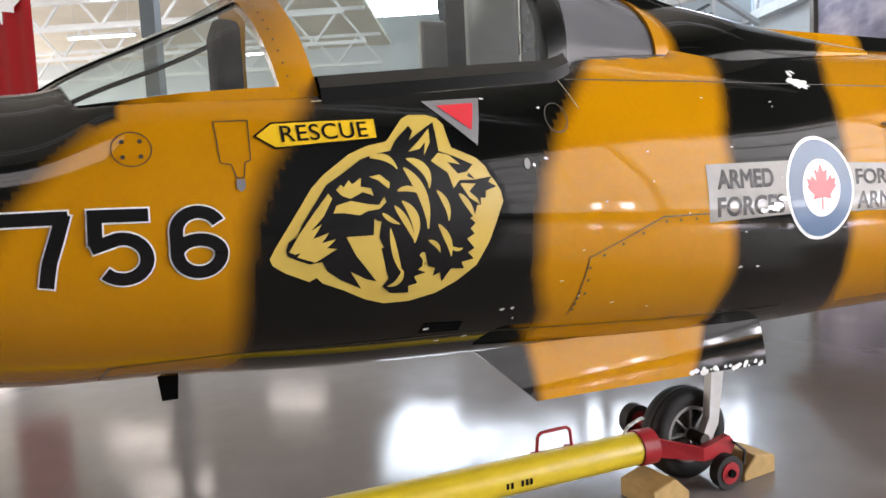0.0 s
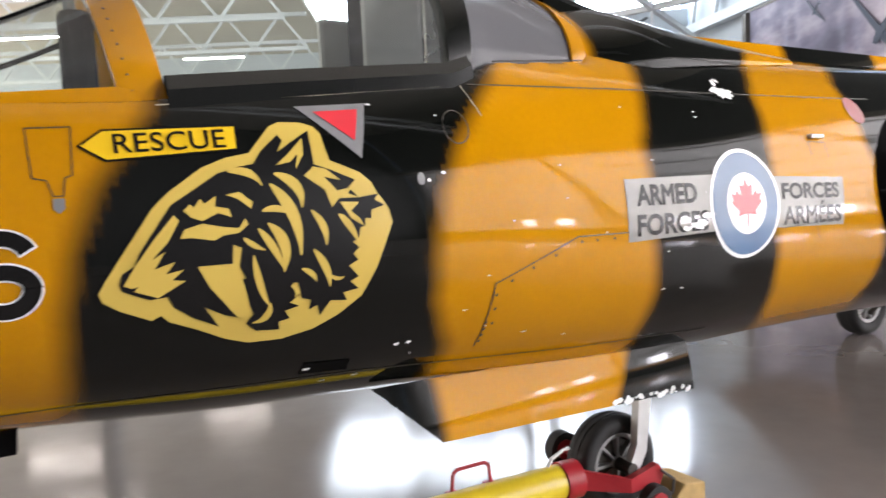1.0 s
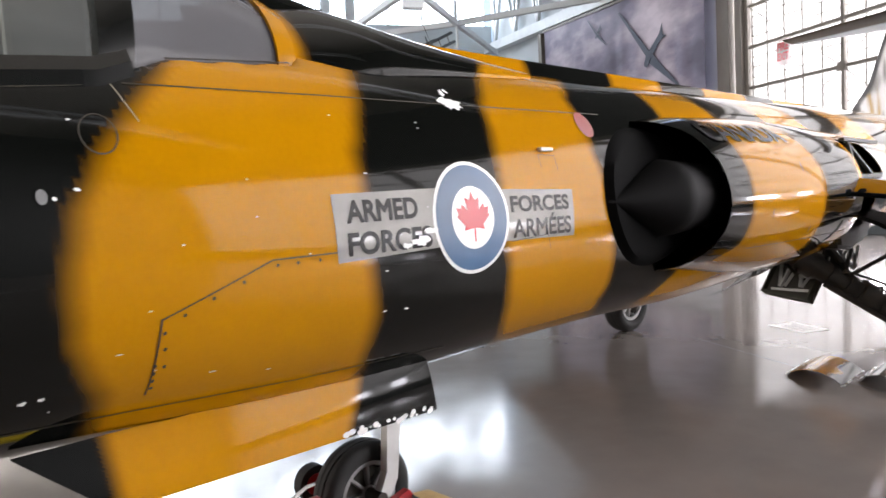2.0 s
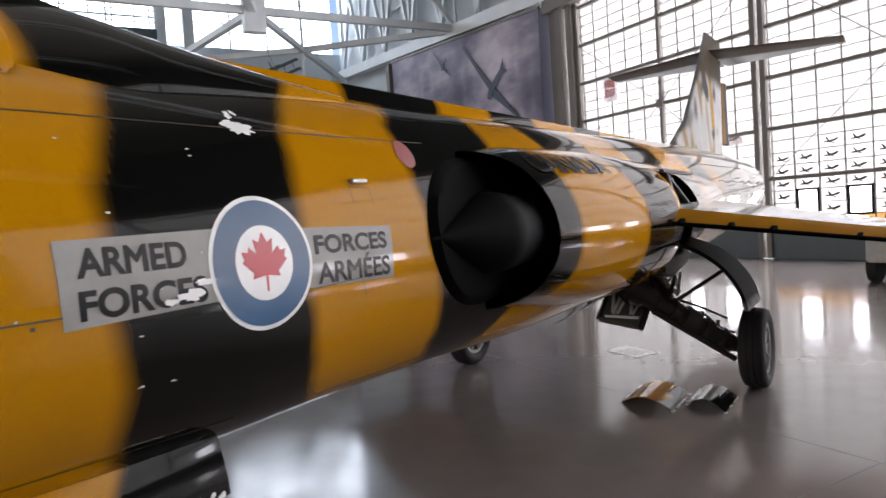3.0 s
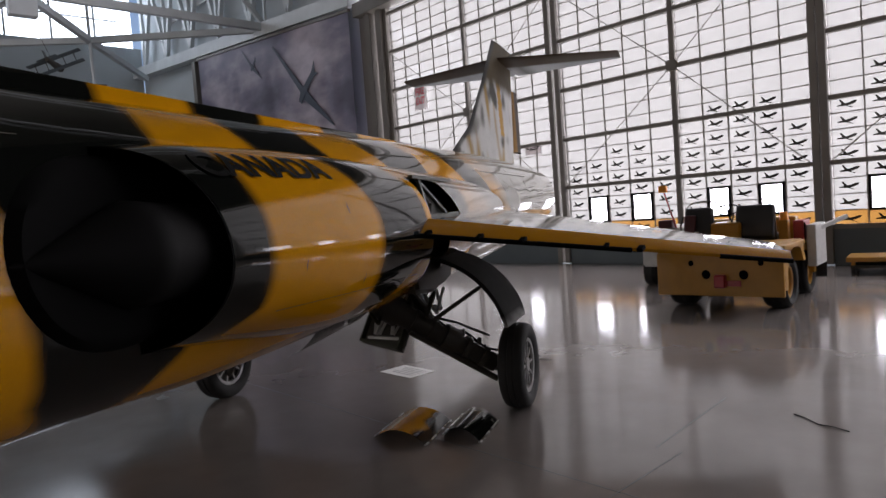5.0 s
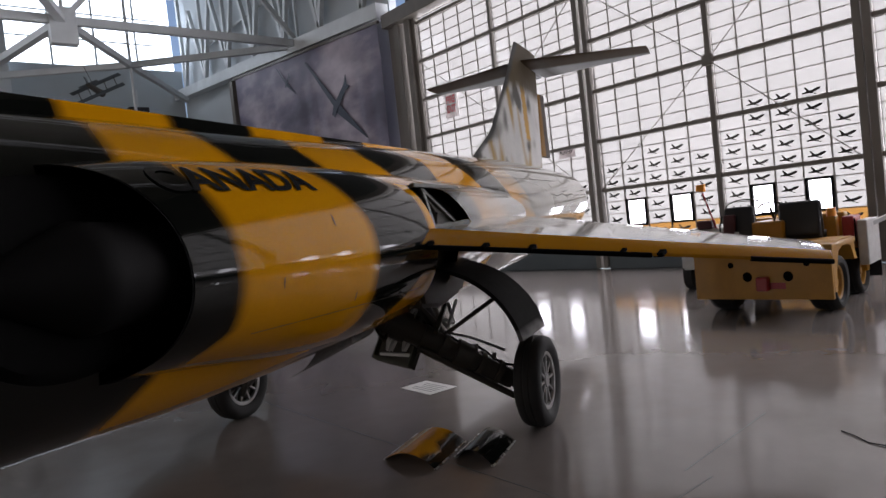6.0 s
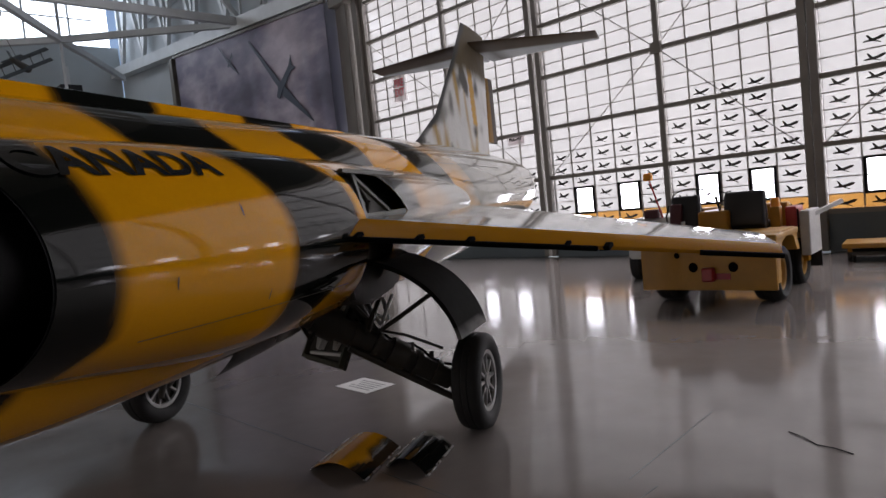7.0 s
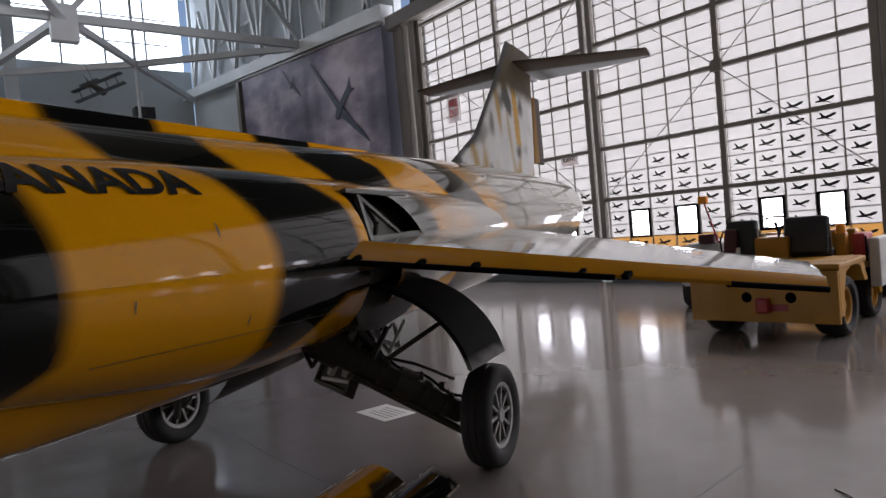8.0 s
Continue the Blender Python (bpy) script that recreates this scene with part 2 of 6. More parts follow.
def wall(name, x0, x1, y0, y1, z0, z1, label):
    return tagged(part(name, boxed(x0, x1, y0, y1, z0, z1), M["wall_white"]), label, "wall", kind="structure")


# the upper east wall is darkened only for what the jet mirrors
wall("wall_east_upper", XW + 0.05, XW + 0.35, YS, 12.6, 8.3, ZR, "unseen wall above the hangar doors, darkened for reflections").data.materials[0] = M["wall_grey"]
wall("wall_east", XW + 0.05, XW + 0.35, 13.5, YN, 0, ZR, "white sheet end wall beside the hangar doors")
for nm, za, zb in (("wall_west_lower", 0, 1.0), ("wall_west_upper", 8.5, ZR)):
    wall(nm, XB - 0.3, XB, YS, YN, za, zb, "plain dark grey hangar wall out of view").data.materials[0] = M["wall_grey"]
wall("wall_north_lower", XB, XW, YN, YN + 0.3, 0, 12.0, "white sheet wall below the high windows")
wall("wall_north_upper", XB, XW, YN, YN + 0.3, 16.2, ZR, "white sheet wall above the high windows")
wall("wall_north_west", XB, -12.7, YN, YN + 0.3, 12.0, 16.2, "white sheet wall beside the high windows")
wall("wall_southeast", XW + 0.05, XW + 0.35, YS, -12.95, 0, 8.3, "plain dark grey hangar wall out of view").data.materials[0] = M["wall_grey"]
for nm, xa, xb, za, zb in (("wall_south_lower", XB, XW, 0, 9.5), ("wall_south_upper", XB, XW, 14.0, ZR), ("wall_south_end", -2.4, XW, 9.5, 14.0)):
    wall(nm, xa, xb, YS - 0.3, YS, za, zb, "plain dark grey hangar wall out of view").data.materials[0] = M["wall_grey"]


def plane_x(x, y0, y1, z0, z1):
    bm = bmesh.new()
    grid(bm, [[(x, y0, z0), (x, y1, z0)], [(x, y0, z1), (x, y1, z1)]])
    return bm


def plane_y(y, x0, x1, z0, z1):
    bm = bmesh.new()
    grid(bm, [[(x0, y, z0), (x1, y, z0)], [(x0, y, z1), (x1, y, z1)]])
    return bm


tagged(part("backdrop_east", plane_x(XW + 1.2, YS, 13.4, 0.4, 9.0), M["day_door"]), "bright overcast daylight outside the doors", "backdrop", kind="structure")
tagged(part("added_west_glow", plane_x(XB - 1.2, YS, YN, 0.5, 9.0), M["fill_west"]), "added glowing sheet behind the unseen west openings", "backdrop", kind="structure")
tagged(part("added_south_glow", plane_y(YS - 1.2, XB, -1.8, 9.0, 14.6), M["fill_south"]), "added glowing sheet behind the unseen south opening", "backdrop", kind="structure")
tagged(part("backdrop_north", plane_y(YN + 1.2, -14.0, XW, 11.5, 16.8), M["day_north"]), "bright sky outside the high windows", "backdrop", kind="structure")


def window_band(name, y, x0, x1, z0, z1, step, rows, label):
    w = tagged(part(name, boxed(x0, x1, y - 0.06, y + 0.06, z0 - 0.12, z0), M["steel_white"]), label, "window", kind="structure")
    x = x0
    while x <= x1 + 0.01:
        part("mullion", boxed(x - 0.05, x + 0.05, y - 0.05, y + 0.05, z0, z1), M["steel_white"], w)
        x += step
    for i in range(1, rows):
        z = z0 + (z1 - z0) * i / rows
        part("glazing_bar", boxed(x0, x1, y - 0.03, y + 0.03, z - 0.035, z + 0.035), M["steel_white"], w)
    return w


# supposed openings for the west glow, out of view
ww = tagged(part("added_west_opening", boxed(XB - 0.2, XB - 0.08, YS, YN, 4.6, 4.75), M["steel_white"]), "added unseen west openings with white glazing bars", "window", kind="structure")
for k in range(18):
    part("mullion", boxed(XB - 0.2, XB - 0.06, YS + 2.75 * k, YS + 2.75 * k + 0.12, 1.0, 8.5), M["steel_white"], ww)
# barred opening added in the unseen south wall to let the fill in
window_band("added_south_opening", YS - 0.15, XB, -2.4, 9.5, 14.0, 2.1, 3, "added unseen high opening with white glazing bars")
window_band("window_north", YN + 0.1, -12.7, 13.7, 12.0, 16.2, 2.1, 3, "high band of windows with white glazing bars")


def door_panel(name, bays, label):
    d = thing(name, label, "hangar door", kind="structure")
    y1, y0 = bays[0][0], bays[-1][1]
    part("stile", boxed(XW - 0.13, XW + 0.1, y1, y1 + 0.14, 0.02, 8.3, 0.01), M["door_frame"], d)
    part("stile", boxed(XW - 0.13, XW + 0.1, y0 - 0.14, y0, 0.02, 8.3, 0.01), M["door_frame"], d)
    for a, b in zip(bays, bays[1:]):
        part("mullion", boxed(XW - 0.09, XW + 0.06, b[0], a[1], 0.74, 8.3, 0.005), M["door_frame"], d)
    part("kick_panel", boxed(XW - 0.06, XW + 0.05, y0, y1, 0.0, 0.74, 0.008), M["kick"], d, "blue-grey sheet metal kick panel")
    for z in RAILS:
        part("rail", boxed(XW - 0.075, XW + 0.05, y0, y1, z - 0.045, z + 0.045), M["door_frame"], d)
    bars = bmesh.new()
    for (b1, b0) in bays:
        for k in range(1, 5):
            y = b1 + (b0 - b1) * k / 5
            box(bars, XW - 0.022, XW + 0.02, y - 0.011, y + 0.011, 0.78, 8.1)
        for z0, z1 in zip(RAILS, RAILS[1:]):
            for k in range(1, 4):
                z = z0 + (z1 - z0) * k / 4
                box(bars, XW - 0.02, XW + 0.018, b0, b1, z - 0.010, z + 0.010)
    tagged(part("glazing_bar", bars, M["door_frame"], d), kind="stuff")
    rods = bmesh.new()
    ym = (bays[0][1] + bays[-1][0]) / 2
    for ya, za, yb, zb in ((y1, 6.9, ym, 4.42), (ym, 4.42, y0, 1.96), (y1, 1.96, ym, 4.42), (ym, 4.42, y0, 6.9)):
        tube(rods, (XW - 0.11, ya, za), (XW - 0.11, yb, zb), 0.011, seg=6)
    part("brace_rod", rods, M["door_frame"], d)
    part("brace_plate", boxed(XW - 0.15, XW - 0.08, ym - 0.12, ym + 0.12, 4.30, 4.54, 0.01), M["door_frame"], d)
    return d


DOORS = [door_panel("door_%d" % (i + 1), BAYS[2 * i:2 * i + 2], "tall sliding hangar door glazed with frosted panes") for i in range(4)]

# jamb, banner wall and roof steel
bm = bmesh.new()
for y0, y1, x0 in ((12.2, 12.42, 0.25), (12.5, 12.62, 0.12), (12.7, 12.95, 0.3), (13.05, 13.4, 0.18)):
    box(bm, XW - x0, XW + 0.04, y0, y1, 0, 8.6, 0.01)
tagged(part("door_jamb", bm, M["door_frame"]), "stacked taupe steel jamb channels of the hangar door", "door jamb", kind="structure")
tagged(part("door_track", boxed(XW - 0.45, XW + 0.04, YS, 13.4, 8.3, 8.75, 0.02), M["door_frame"]), "overhead steel track of the hangar doors", "door track", kind="structure")


def banner():
    t = thing("wall_banner", "large printed banner of a cloudy sky with aircraft shapes", "banner", at=Matrix.Translation((XW - 0.5, 0, 0)))
    m = bpy.data.materials.new("printed_cloud_cloth")
    m.use_nodes = True
    n, l = m.node_tree.nodes, m.node_tree.links
    tc = n.new("ShaderNodeTexCoord")
    ns = n.new("ShaderNodeTexNoise")
    ns.inputs["Scale"].default_value, ns.inputs["Detail"].default_value = 0.35, 6
    mp = n.new("ShaderNodeMapping")
    mp.inputs["Scale"].default_value = (1, 0.8, 1.7)
    l.new(tc.outputs["Object"], mp.inputs[0])
    l.new(mp.outputs[0], ns.inputs["Vector"])
    cr = n.new("ShaderNodeValToRGB")
    cr.color_ramp.elements[0].position, cr.color_ramp.elements[0].color = 0.36, (0.10, 0.09, 0.14, 1)
    cr.color_ramp.elements[1].position, cr.color_ramp.elements[1].color = 0.68, (0.58, 0.52, 0.60, 1)
    e = cr.color_ramp.elements.new(0.5)
    e.color = (0.21, 0.19, 0.27, 1)
    l.new(ns.outputs["Fac"], cr.inputs[0])
    l.new(cr.outputs[0], n["Principled BSDF"].inputs["Base Color"])
    n["Principled BSDF"].inputs["Roughness"].default_value = 0.6

    def top_z(y):
        return 8.52 + 0.08 * (y - 13.4)
    bm = bmesh.new()
    rows = []
    for k in range(30):
        rows.append([((0.02 + 0.05 * (1 - k / 29)) * math.sin(y * 5.0 + 1.3 * math.sin(y * 1.7)) * (1 - 0.8 * k / 29), y, 3.0 + (top_z(y) - 3.0) * k / 29) for y in np.linspace(13.55, 25.55, 240)])
    grid(bm, rows)
    part("cloth", bm, m, t, smooth=60)
    part("top_batten", beam(bmesh.new(), (0, 13.5, top_z(13.5) + 0.05), (0, 25.7, top_z(25.7) + 0.05), 0.1, 0.1), M["door_frame"], t)
    part("side_post", boxed(-0.1, 0.15, 25.75, 26.1, 0, 9.5), M["door_frame"], t)
    # plain printed aircraft shapes
    ink = mat("banner_print", (0.05, 0.065, 0.10), 0.6)
    for cy, cz, sc in ((16.55, 6.45, 0.80), (20.3, 8.1, 0.30)):
        b2 = bmesh.new()
        slab(b2, [(-0.06, cy + sc * p, cz + sc * q) for p, q in ((2.5, 2.6), (2.58, 2.56), (0.35, 0.0), (0.15, -0.35), (-2.2, -1.95), (-2.24, -1.9), (-0.12, 0.02), (0.1, 0.2))], (-0.01, 0, 0))
        slab(b2, [(-0.075, cy + sc * p, cz + sc * q) for p, q in ((0.5, -0.42), (0.28, -0.56), (0.02, -0.3), (-0.85, 0.45), (-1.3, 0.55), (-1.0, 0.68), (-1.0, 1.15), (-0.75, 0.72), (0.3, 0.0))], (-0.01, 0, 0))
        part("printed_shape", b2, ink, t)
    return t


banner()
tagged(part("girder", beam(bmesh.new(), (XW - 0.32, 13.45, 8.95), (XW - 0.32, YN, 10.55), 0.5, 0.5), M["steel_white"]), "white box girder above the banner", "girder", kind="structure")


def truss(y, z0, z1, name_label):
    t = thing("roof_truss", name_label, "roof truss", group="roof trusses", kind="structure")
    x0, x1, step = XB, XW, 8.5
    part("lower_chord", beam(bmesh.new(), (x0, y, z0), (x1, y, z0), 0.22, 0.28), M["steel_white"], t)
    part("upper_chord", beam(bmesh.new(), (x0, y, z1), (x1, y, z1), 0.22, 0.28), M["steel_white"], t)
    x, up = x1 - 0.3, True
    while x - step > x0:
        a, b = ((x, y, z0), (x - step / 2, y, z1))
        part("web", beam(bmesh.new(), a, b, 0.14, 0.18), M["steel_white"], t)
        part("web", beam(bmesh.new(), b, (x - step, y, z0), 0.14, 0.18), M["steel_white"], t)
        part("post", beam(bmesh.new(), (x, y, z0), (x, y, z1), 0.1, 0.1), M["steel_white"], t)
        x -= step
    return t


for yy in (19.4, 11.0, 2.0, -8.0):
    truss(yy, 9.5 if yy > 15 else 12.5, 14.5, "white painted steel roof truss")


def bracing():
    """Flat lattice of beams at the foot of the far truss, and the steel frame above the banner."""
    t = thing("roof_bracing", "white painted steel bracing between the roof trusses", "roof bracing", kind="structure")
    for a, b, w in (((14.5, 19.7), (9.3, 24.2), 0.22), ((9.3, 24.2), (4.2, 27.6), 0.22), ((6.0, 19.4), (9.3, 24.2), 0.20), ((9.3, 24.2), (13.6, 30.2), 0.20), ((6.0, 19.4), (4.2, 27.6), 0.26), ((4.2, 27.6), (-2.0, 31.5), 0.2),
                    ((6.0, 19.4), (2.6, 11.2), 0.26), ((-2.5, 19.4), (4.2, 27.6), 0.2)):
        part("brace", beam(bmesh.new(), (*a, 9.5), (*b, 9.5), w, 0.24), M["steel_white"], t)
    part("hanger", tube(bmesh.new(), (9.3, 24.2, 5.4), (9.3, 24.2, 14.5), 0.06, seg=10), M["steel_white"], t)
    part("gusset", boxed(5.6, 6.4, 19.2, 19.6, 8.7, 9.9, 0.02), M["steel_white"], t, "deep plate where the braces meet")
    f = thing("wall_frame", "white painted steel lattice against the end wall", "steel frame", kind="structure")
    y, z0 = 32.6, lambda y: 9.3 + 0.078 * (y - 13.4)
    while y > 14.5:
        part("post", beam(bmesh.new(), (XW - 0.3, y, z0(y)), (XW - 0.3, y, ZR), 0.16, 0.16), M["steel_white"], f)
        part("web", beam(bmesh.new(), (XW - 0.3, y, z0(y)), (XW - 0.3, y - 1.5, 14.5), 0.18, 0.2), M["steel_white"], f)
        part("web", beam(bmesh.new(), (XW - 0.3, y - 1.5, 14.5), (XW - 0.3, y - 3.0, z0(y - 3.0)), 0.18, 0.2), M["steel_white"], f)
        part("cross_rail", beam(bmesh.new(), (XW - 0.12, y, 12.2), (XW - 0.12, y - 3.0, 12.2), 0.08, 0.1), M["steel_white"], f)
        y -= 3.0


bracing()


def low_roof():
    """A lower bay of the building with its own roof steel and strip lamps."""
    tagged(part("ceiling_low", boxed(XB, -6.0, 13.0, YN, 10.4, 10.6), M["cream_deck"]), "cream painted roof deck of the lower bay", "ceiling", kind="structure")
    for y in (15.0, 20.0, 25.0, 30.0):
        t = thing("low_truss", "cream painted steel truss under the lower roof", "roof truss", group="low roof trusses", kind="structure")
        for z in (8.6, 10.1):
            part("chord", beam(bmesh.new(), (XB, y, z), (-6.0, y, z), 0.14, 0.16), M["steel_white"], t)
        x = XB
        while x + 2.4 <= -6.0:
            part("web", beam(bmesh.new(), (x, y, 8.6), (x + 1.2, y, 10.1), 0.09, 0.1), M["steel_white"], t)
            part("web", beam(bmesh.new(), (x + 1.2, y, 10.1), (x + 2.4, y, 8.6), 0.09, 0.1), M["steel_white"], t)
            x += 2.4
    for x, y in ((-13.0, 17.5), (-17.0, 22.5), (-11.0, 27.5)):
        f = thing("strip_lamp", "long white strip lamp under the lower roof", "ceiling lamp", group="strip lamps", kind="structure")
        part("housing", boxed(x - 1.5, x + 1.5, y - 0.14, y + 0.14, 8.9, 9.0, 0.01), M["steel_white"], f)
        part("tube", boxed(x - 1.45, x + 1.45, y - 0.05, y + 0.05, 8.84, 8.895, 0.01), M["lamp"], f, "lit white tube")
        for e in (-1.2, 1.2):
            part("hanger", tube(bmesh.new(), (x + e, y, 9.0), (x + e, y, 10.4), 0.012, seg=6), M["steel_white"], f)


low_roof()


def gallery():
    t = thing("stair_landing", "white steel stair landing with a pipe railing against the far wall", "stair landing", kind="structure")
    part("deck", boxed(-3.0, 4.1, 31.2, 33.9, 11.55, 12.0, 0.02), M["kick"], t, "grey landing deck")
    for k in range(8):
        part("rail_post", tube(bmesh.new(), (-2.9 + k, 31.3, 12.0), (-2.9 + k, 31.3, 13.15), 0.04, seg=8), M["steel_white"], t)
    for z in (12.3, 12.6, 12.9, 13.15):
        part("rail_pipe", tube(bmesh.new(), (-2.9, 31.3, z), (4.1, 31.3, z), 0.03, seg=8), M["steel_white"], t)
    for x in (4.5, 5.9):
        part("column", boxed(x - 0.28, x + 0.28, 32.9, 33.5, 0, ZR, 0.03), M["steel_white"], t, "white box column")
    return t


gallery()

# ---- the jet ----
JET = thing("jet_fighter", "yellow and black tiger-striped jet fighter on its landing gear", "aircraft", at=pose(-0.1247, -2.2738, 0, 0, 0, 27.0))

# x, centre height, half height up, half height down, half width, squareness
BODY = [
    (-4.6, 1.40, 0.02, 0.02, 0.02, 2.0), (-4.1, 1.40, 0.20, 0.19, 0.24, 2.0), (-3.5, 1.41, 0.36, 0.35, 0.50, 2.1), (-2.9, 1.44, 0.445, 0.46, 0.68, 2.2), (-2.68, 1.445, 0.47, 0.48, 0.71, 2.3),
    (-2.45, 1.45, 0.62, 0.50, 0.735, 2.25), (-1.9, 1.46, 0.68, 0.56, 0.77, 2.22), (-1.2, 1.44, 0.76, 0.58, 0.755, 2.18), (-0.5, 1.40, 0.81, 0.60, 0.712, 2.1),
    (0.1, 1.38, 0.83, 0.60, 0.69, 2.06), (0.8, 1.38, 0.83, 0.60, 0.66, 2.04), (1.6, 1.38, 0.83, 0.61, 0.65, 2.04), (2.5, 1.40, 0.82, 0.66, 0.68, 2.05),
    (4.0, 1.46, 0.78, 0.70, 0.70, 2.0), (6.0, 1.54, 0.74, 0.72, 0.72, 2.0), (8.0, 1.60, 0.70, 0.68, 0.70, 2.0), (10.0, 1.66, 0.62, 0.62, 0.62, 2.0), (11.6, 1.72, 0.52, 0.52, 0.52, 2.0)]
SILL = [(-2.8, 1.75), (-2.05, 1.81), (-1.15, 1.905), (-0.95, 1.985), (-0.48, 2.03)]
DECK = [(-2.66, 1.90), (-2.60, 1.79), (-2.05, 1.81), (-1.15, 1.905), (-0.95, 1.985), (-0.48, 2.03), (-0.3, 2.4)]


def side_y(x, z):
    """Half width of the fuselage at a station and height."""
    zc, up, dn, w, n = interp(x, BODY)
    q = abs(z - zc) / (up if z > zc else dn)
    return w * max(0.0, 1 - q ** n) ** (1 / n)


EDGES = [  # stripe edges, front to back: rows of (height, x)
    [(0.8, -3.2), (1.2, -2.95), (1.48, -2.773), (1.64, -2.643), (1.754, -2.536), (2.2, -2.45)],
    [(0.8, -2.23), (1.08, -2.242), (1.31, -2.235), (1.46, -2.205), (1.61, -2.15), (1.787, -2.025), (2.2, -1.98)],
    [(0.8, -1.25), (1.01, -1.217), (1.105, -1.221), (1.255, -1.293), (1.44, -1.289), (1.566, -1.262), (1.711, -1.181), (1.827, -1.086), (1.995, -0.93), (2.2, -0.9)],
    [(0.8, -0.4), (0.91, -0.30), (1.02, -0.35), (1.19, -0.365), (1.4, -0.41), (1.72, -0.4), (2.08, -0.23), (2.16, -0.18), (2.3, -0.13)],
    [(0.8, 0.6), (0.9, 0.52), (0.97, 0.45), (1.04, 0.41), (1.15, 0.37), (1.39, 0.305), (1.7, 0.325), (1.94, 0.395), (2.25, 0.69)],
    [(0.8, 1.42), (0.84, 1.35), (0.92, 1.29), (0.98, 1.225), (1.06, 1.21), (1.18, 1.178), (1.28, 1.148), (1.45, 1.137), (1.72, 1.08), (2.02, 1.09), (2.24, 1.43)],
    [(0.8, 1.75), (0.93, 1.85), (1.06, 1.95), (1.16, 2.1), (1.22, 2.95), (1.88, 2.95), (1.93, 1.95), (2.15, 1.98), (2.27, 2.1)],
    [(0.8, 3.3), (1.0, 3.2), (1.1, 3.0), (1.8, 3.0), (1.9, 2.7), (2.03, 2.62), (2.14, 2.57), (2.29, 2.72)],
    [(0.8, 3.5), (1.8, 3.6), (2.08, 3.35), (2.28, 3.42)],
    [(0.8, 4.3), (1.8, 4.4), (2.09, 4.1), (2.29, 4.2)], [(0.8, 5.0), (2.07, 5.0), (2.28, 4.7)], [(0.8, 5.8), (1.5, 6.2), (2.2, 5.6)], [(0.8, 6.6), (1.5, 6.9), (2.2, 6.3)],
    [(0.8, 7.6), (1.5, 7.5), (2.2, 7.0)]]
BARE = (0.20, 0.19, 0.165)


def stripe(x, z, soft=0.04):
    """Sprayed stripe colour: black first, then yellow, in turn; worn pale metal towards the tail."""
    k = 0.0
    for i, e in enumerate(EDGES):
        d = (x - linear(z, e)) / (soft * 2) + 0.5 + 0.12 * noise.noise(Vector((x * 9, z * 9, i)))
        d = min(1.0, max(0.0, d))
        k += d if i % 2 == 0 else -d
    c = blend(BLK, YEL, k)
    worn = (x - 5.8 + 0.9 * noise.noise(Vector((x * 0.8, z * 3.0, 4.0)))) / 1.2
    if worn > 0:
        c = blend(c, BARE, worn * (0.75 + 0.4 * noise.noise(Vector((x * 2, z * 7, 8)))))
    return c


def paint(ob, colour):
    """A colour for every corner of a mesh, from its place."""
    me = ob.data
    at = me.attributes.new("paint", "FLOAT_COLOR", "POINT")
    vals = np.ones((len(me.vertices), 4), dtype=np.float32)
    for i, v in enumerate(me.vertices):
        vals[i, :3] = colour(v.co)
    at.data.foreach_set("color", vals.ravel())
    return ob


def fuselage():
    bm = bmesh.new()
    xs = list(np.arange(-4.6, -2.95, 0.1)) + list(np.arange(-2.95, 2.4, 0.02)) + list(np.arange(2.4, 7.5, 0.04)) + list(np.arange(7.5, 11.61, 0.1))
    rows = []
    for x in xs:
        zc, up, dn, w, n = interp(x, BODY)
        deck = linear(x, DECK) if -2.66 < x < -0.3 else 9.0
        row = []
        for k in range(176):
            a = 2 * math.pi * k / 176
            ca, sa = math.cos(a), math.sin(a)
            y = w * math.copysign(abs(ca) ** (2 / n), ca)
            z = zc + (up if sa > 0 else dn) * math.copysign(abs(sa) ** (2 / n), sa)
            row.append((x, y, min(z, deck)))
        rows.append(row)
    vs = grid(bm, rows, close=True)
    bm.faces.new(vs[0][::-1])
    bm.faces.new(vs[-1])
    bmesh.ops.recalc_face_normals(bm, faces=bm.faces)
    ob = part("fuselage", bm, M["paint"], JET, "yellow fuselage with soft black tiger stripes", smooth=35)

    def colour(c):
        if -2.6 < c.x < -0.95 and c.z >= linear(c.x, DECK) - 0.004 and abs(c.y) < 0.52:
            return (0.02, 0.02, 0.02)
        if c.x < -2.3 and c.z > 1.74 and c.x < -2.5:
            return BLK
        return stripe(c.x, c.z)
    return paint(ob, colour)


fuselage()


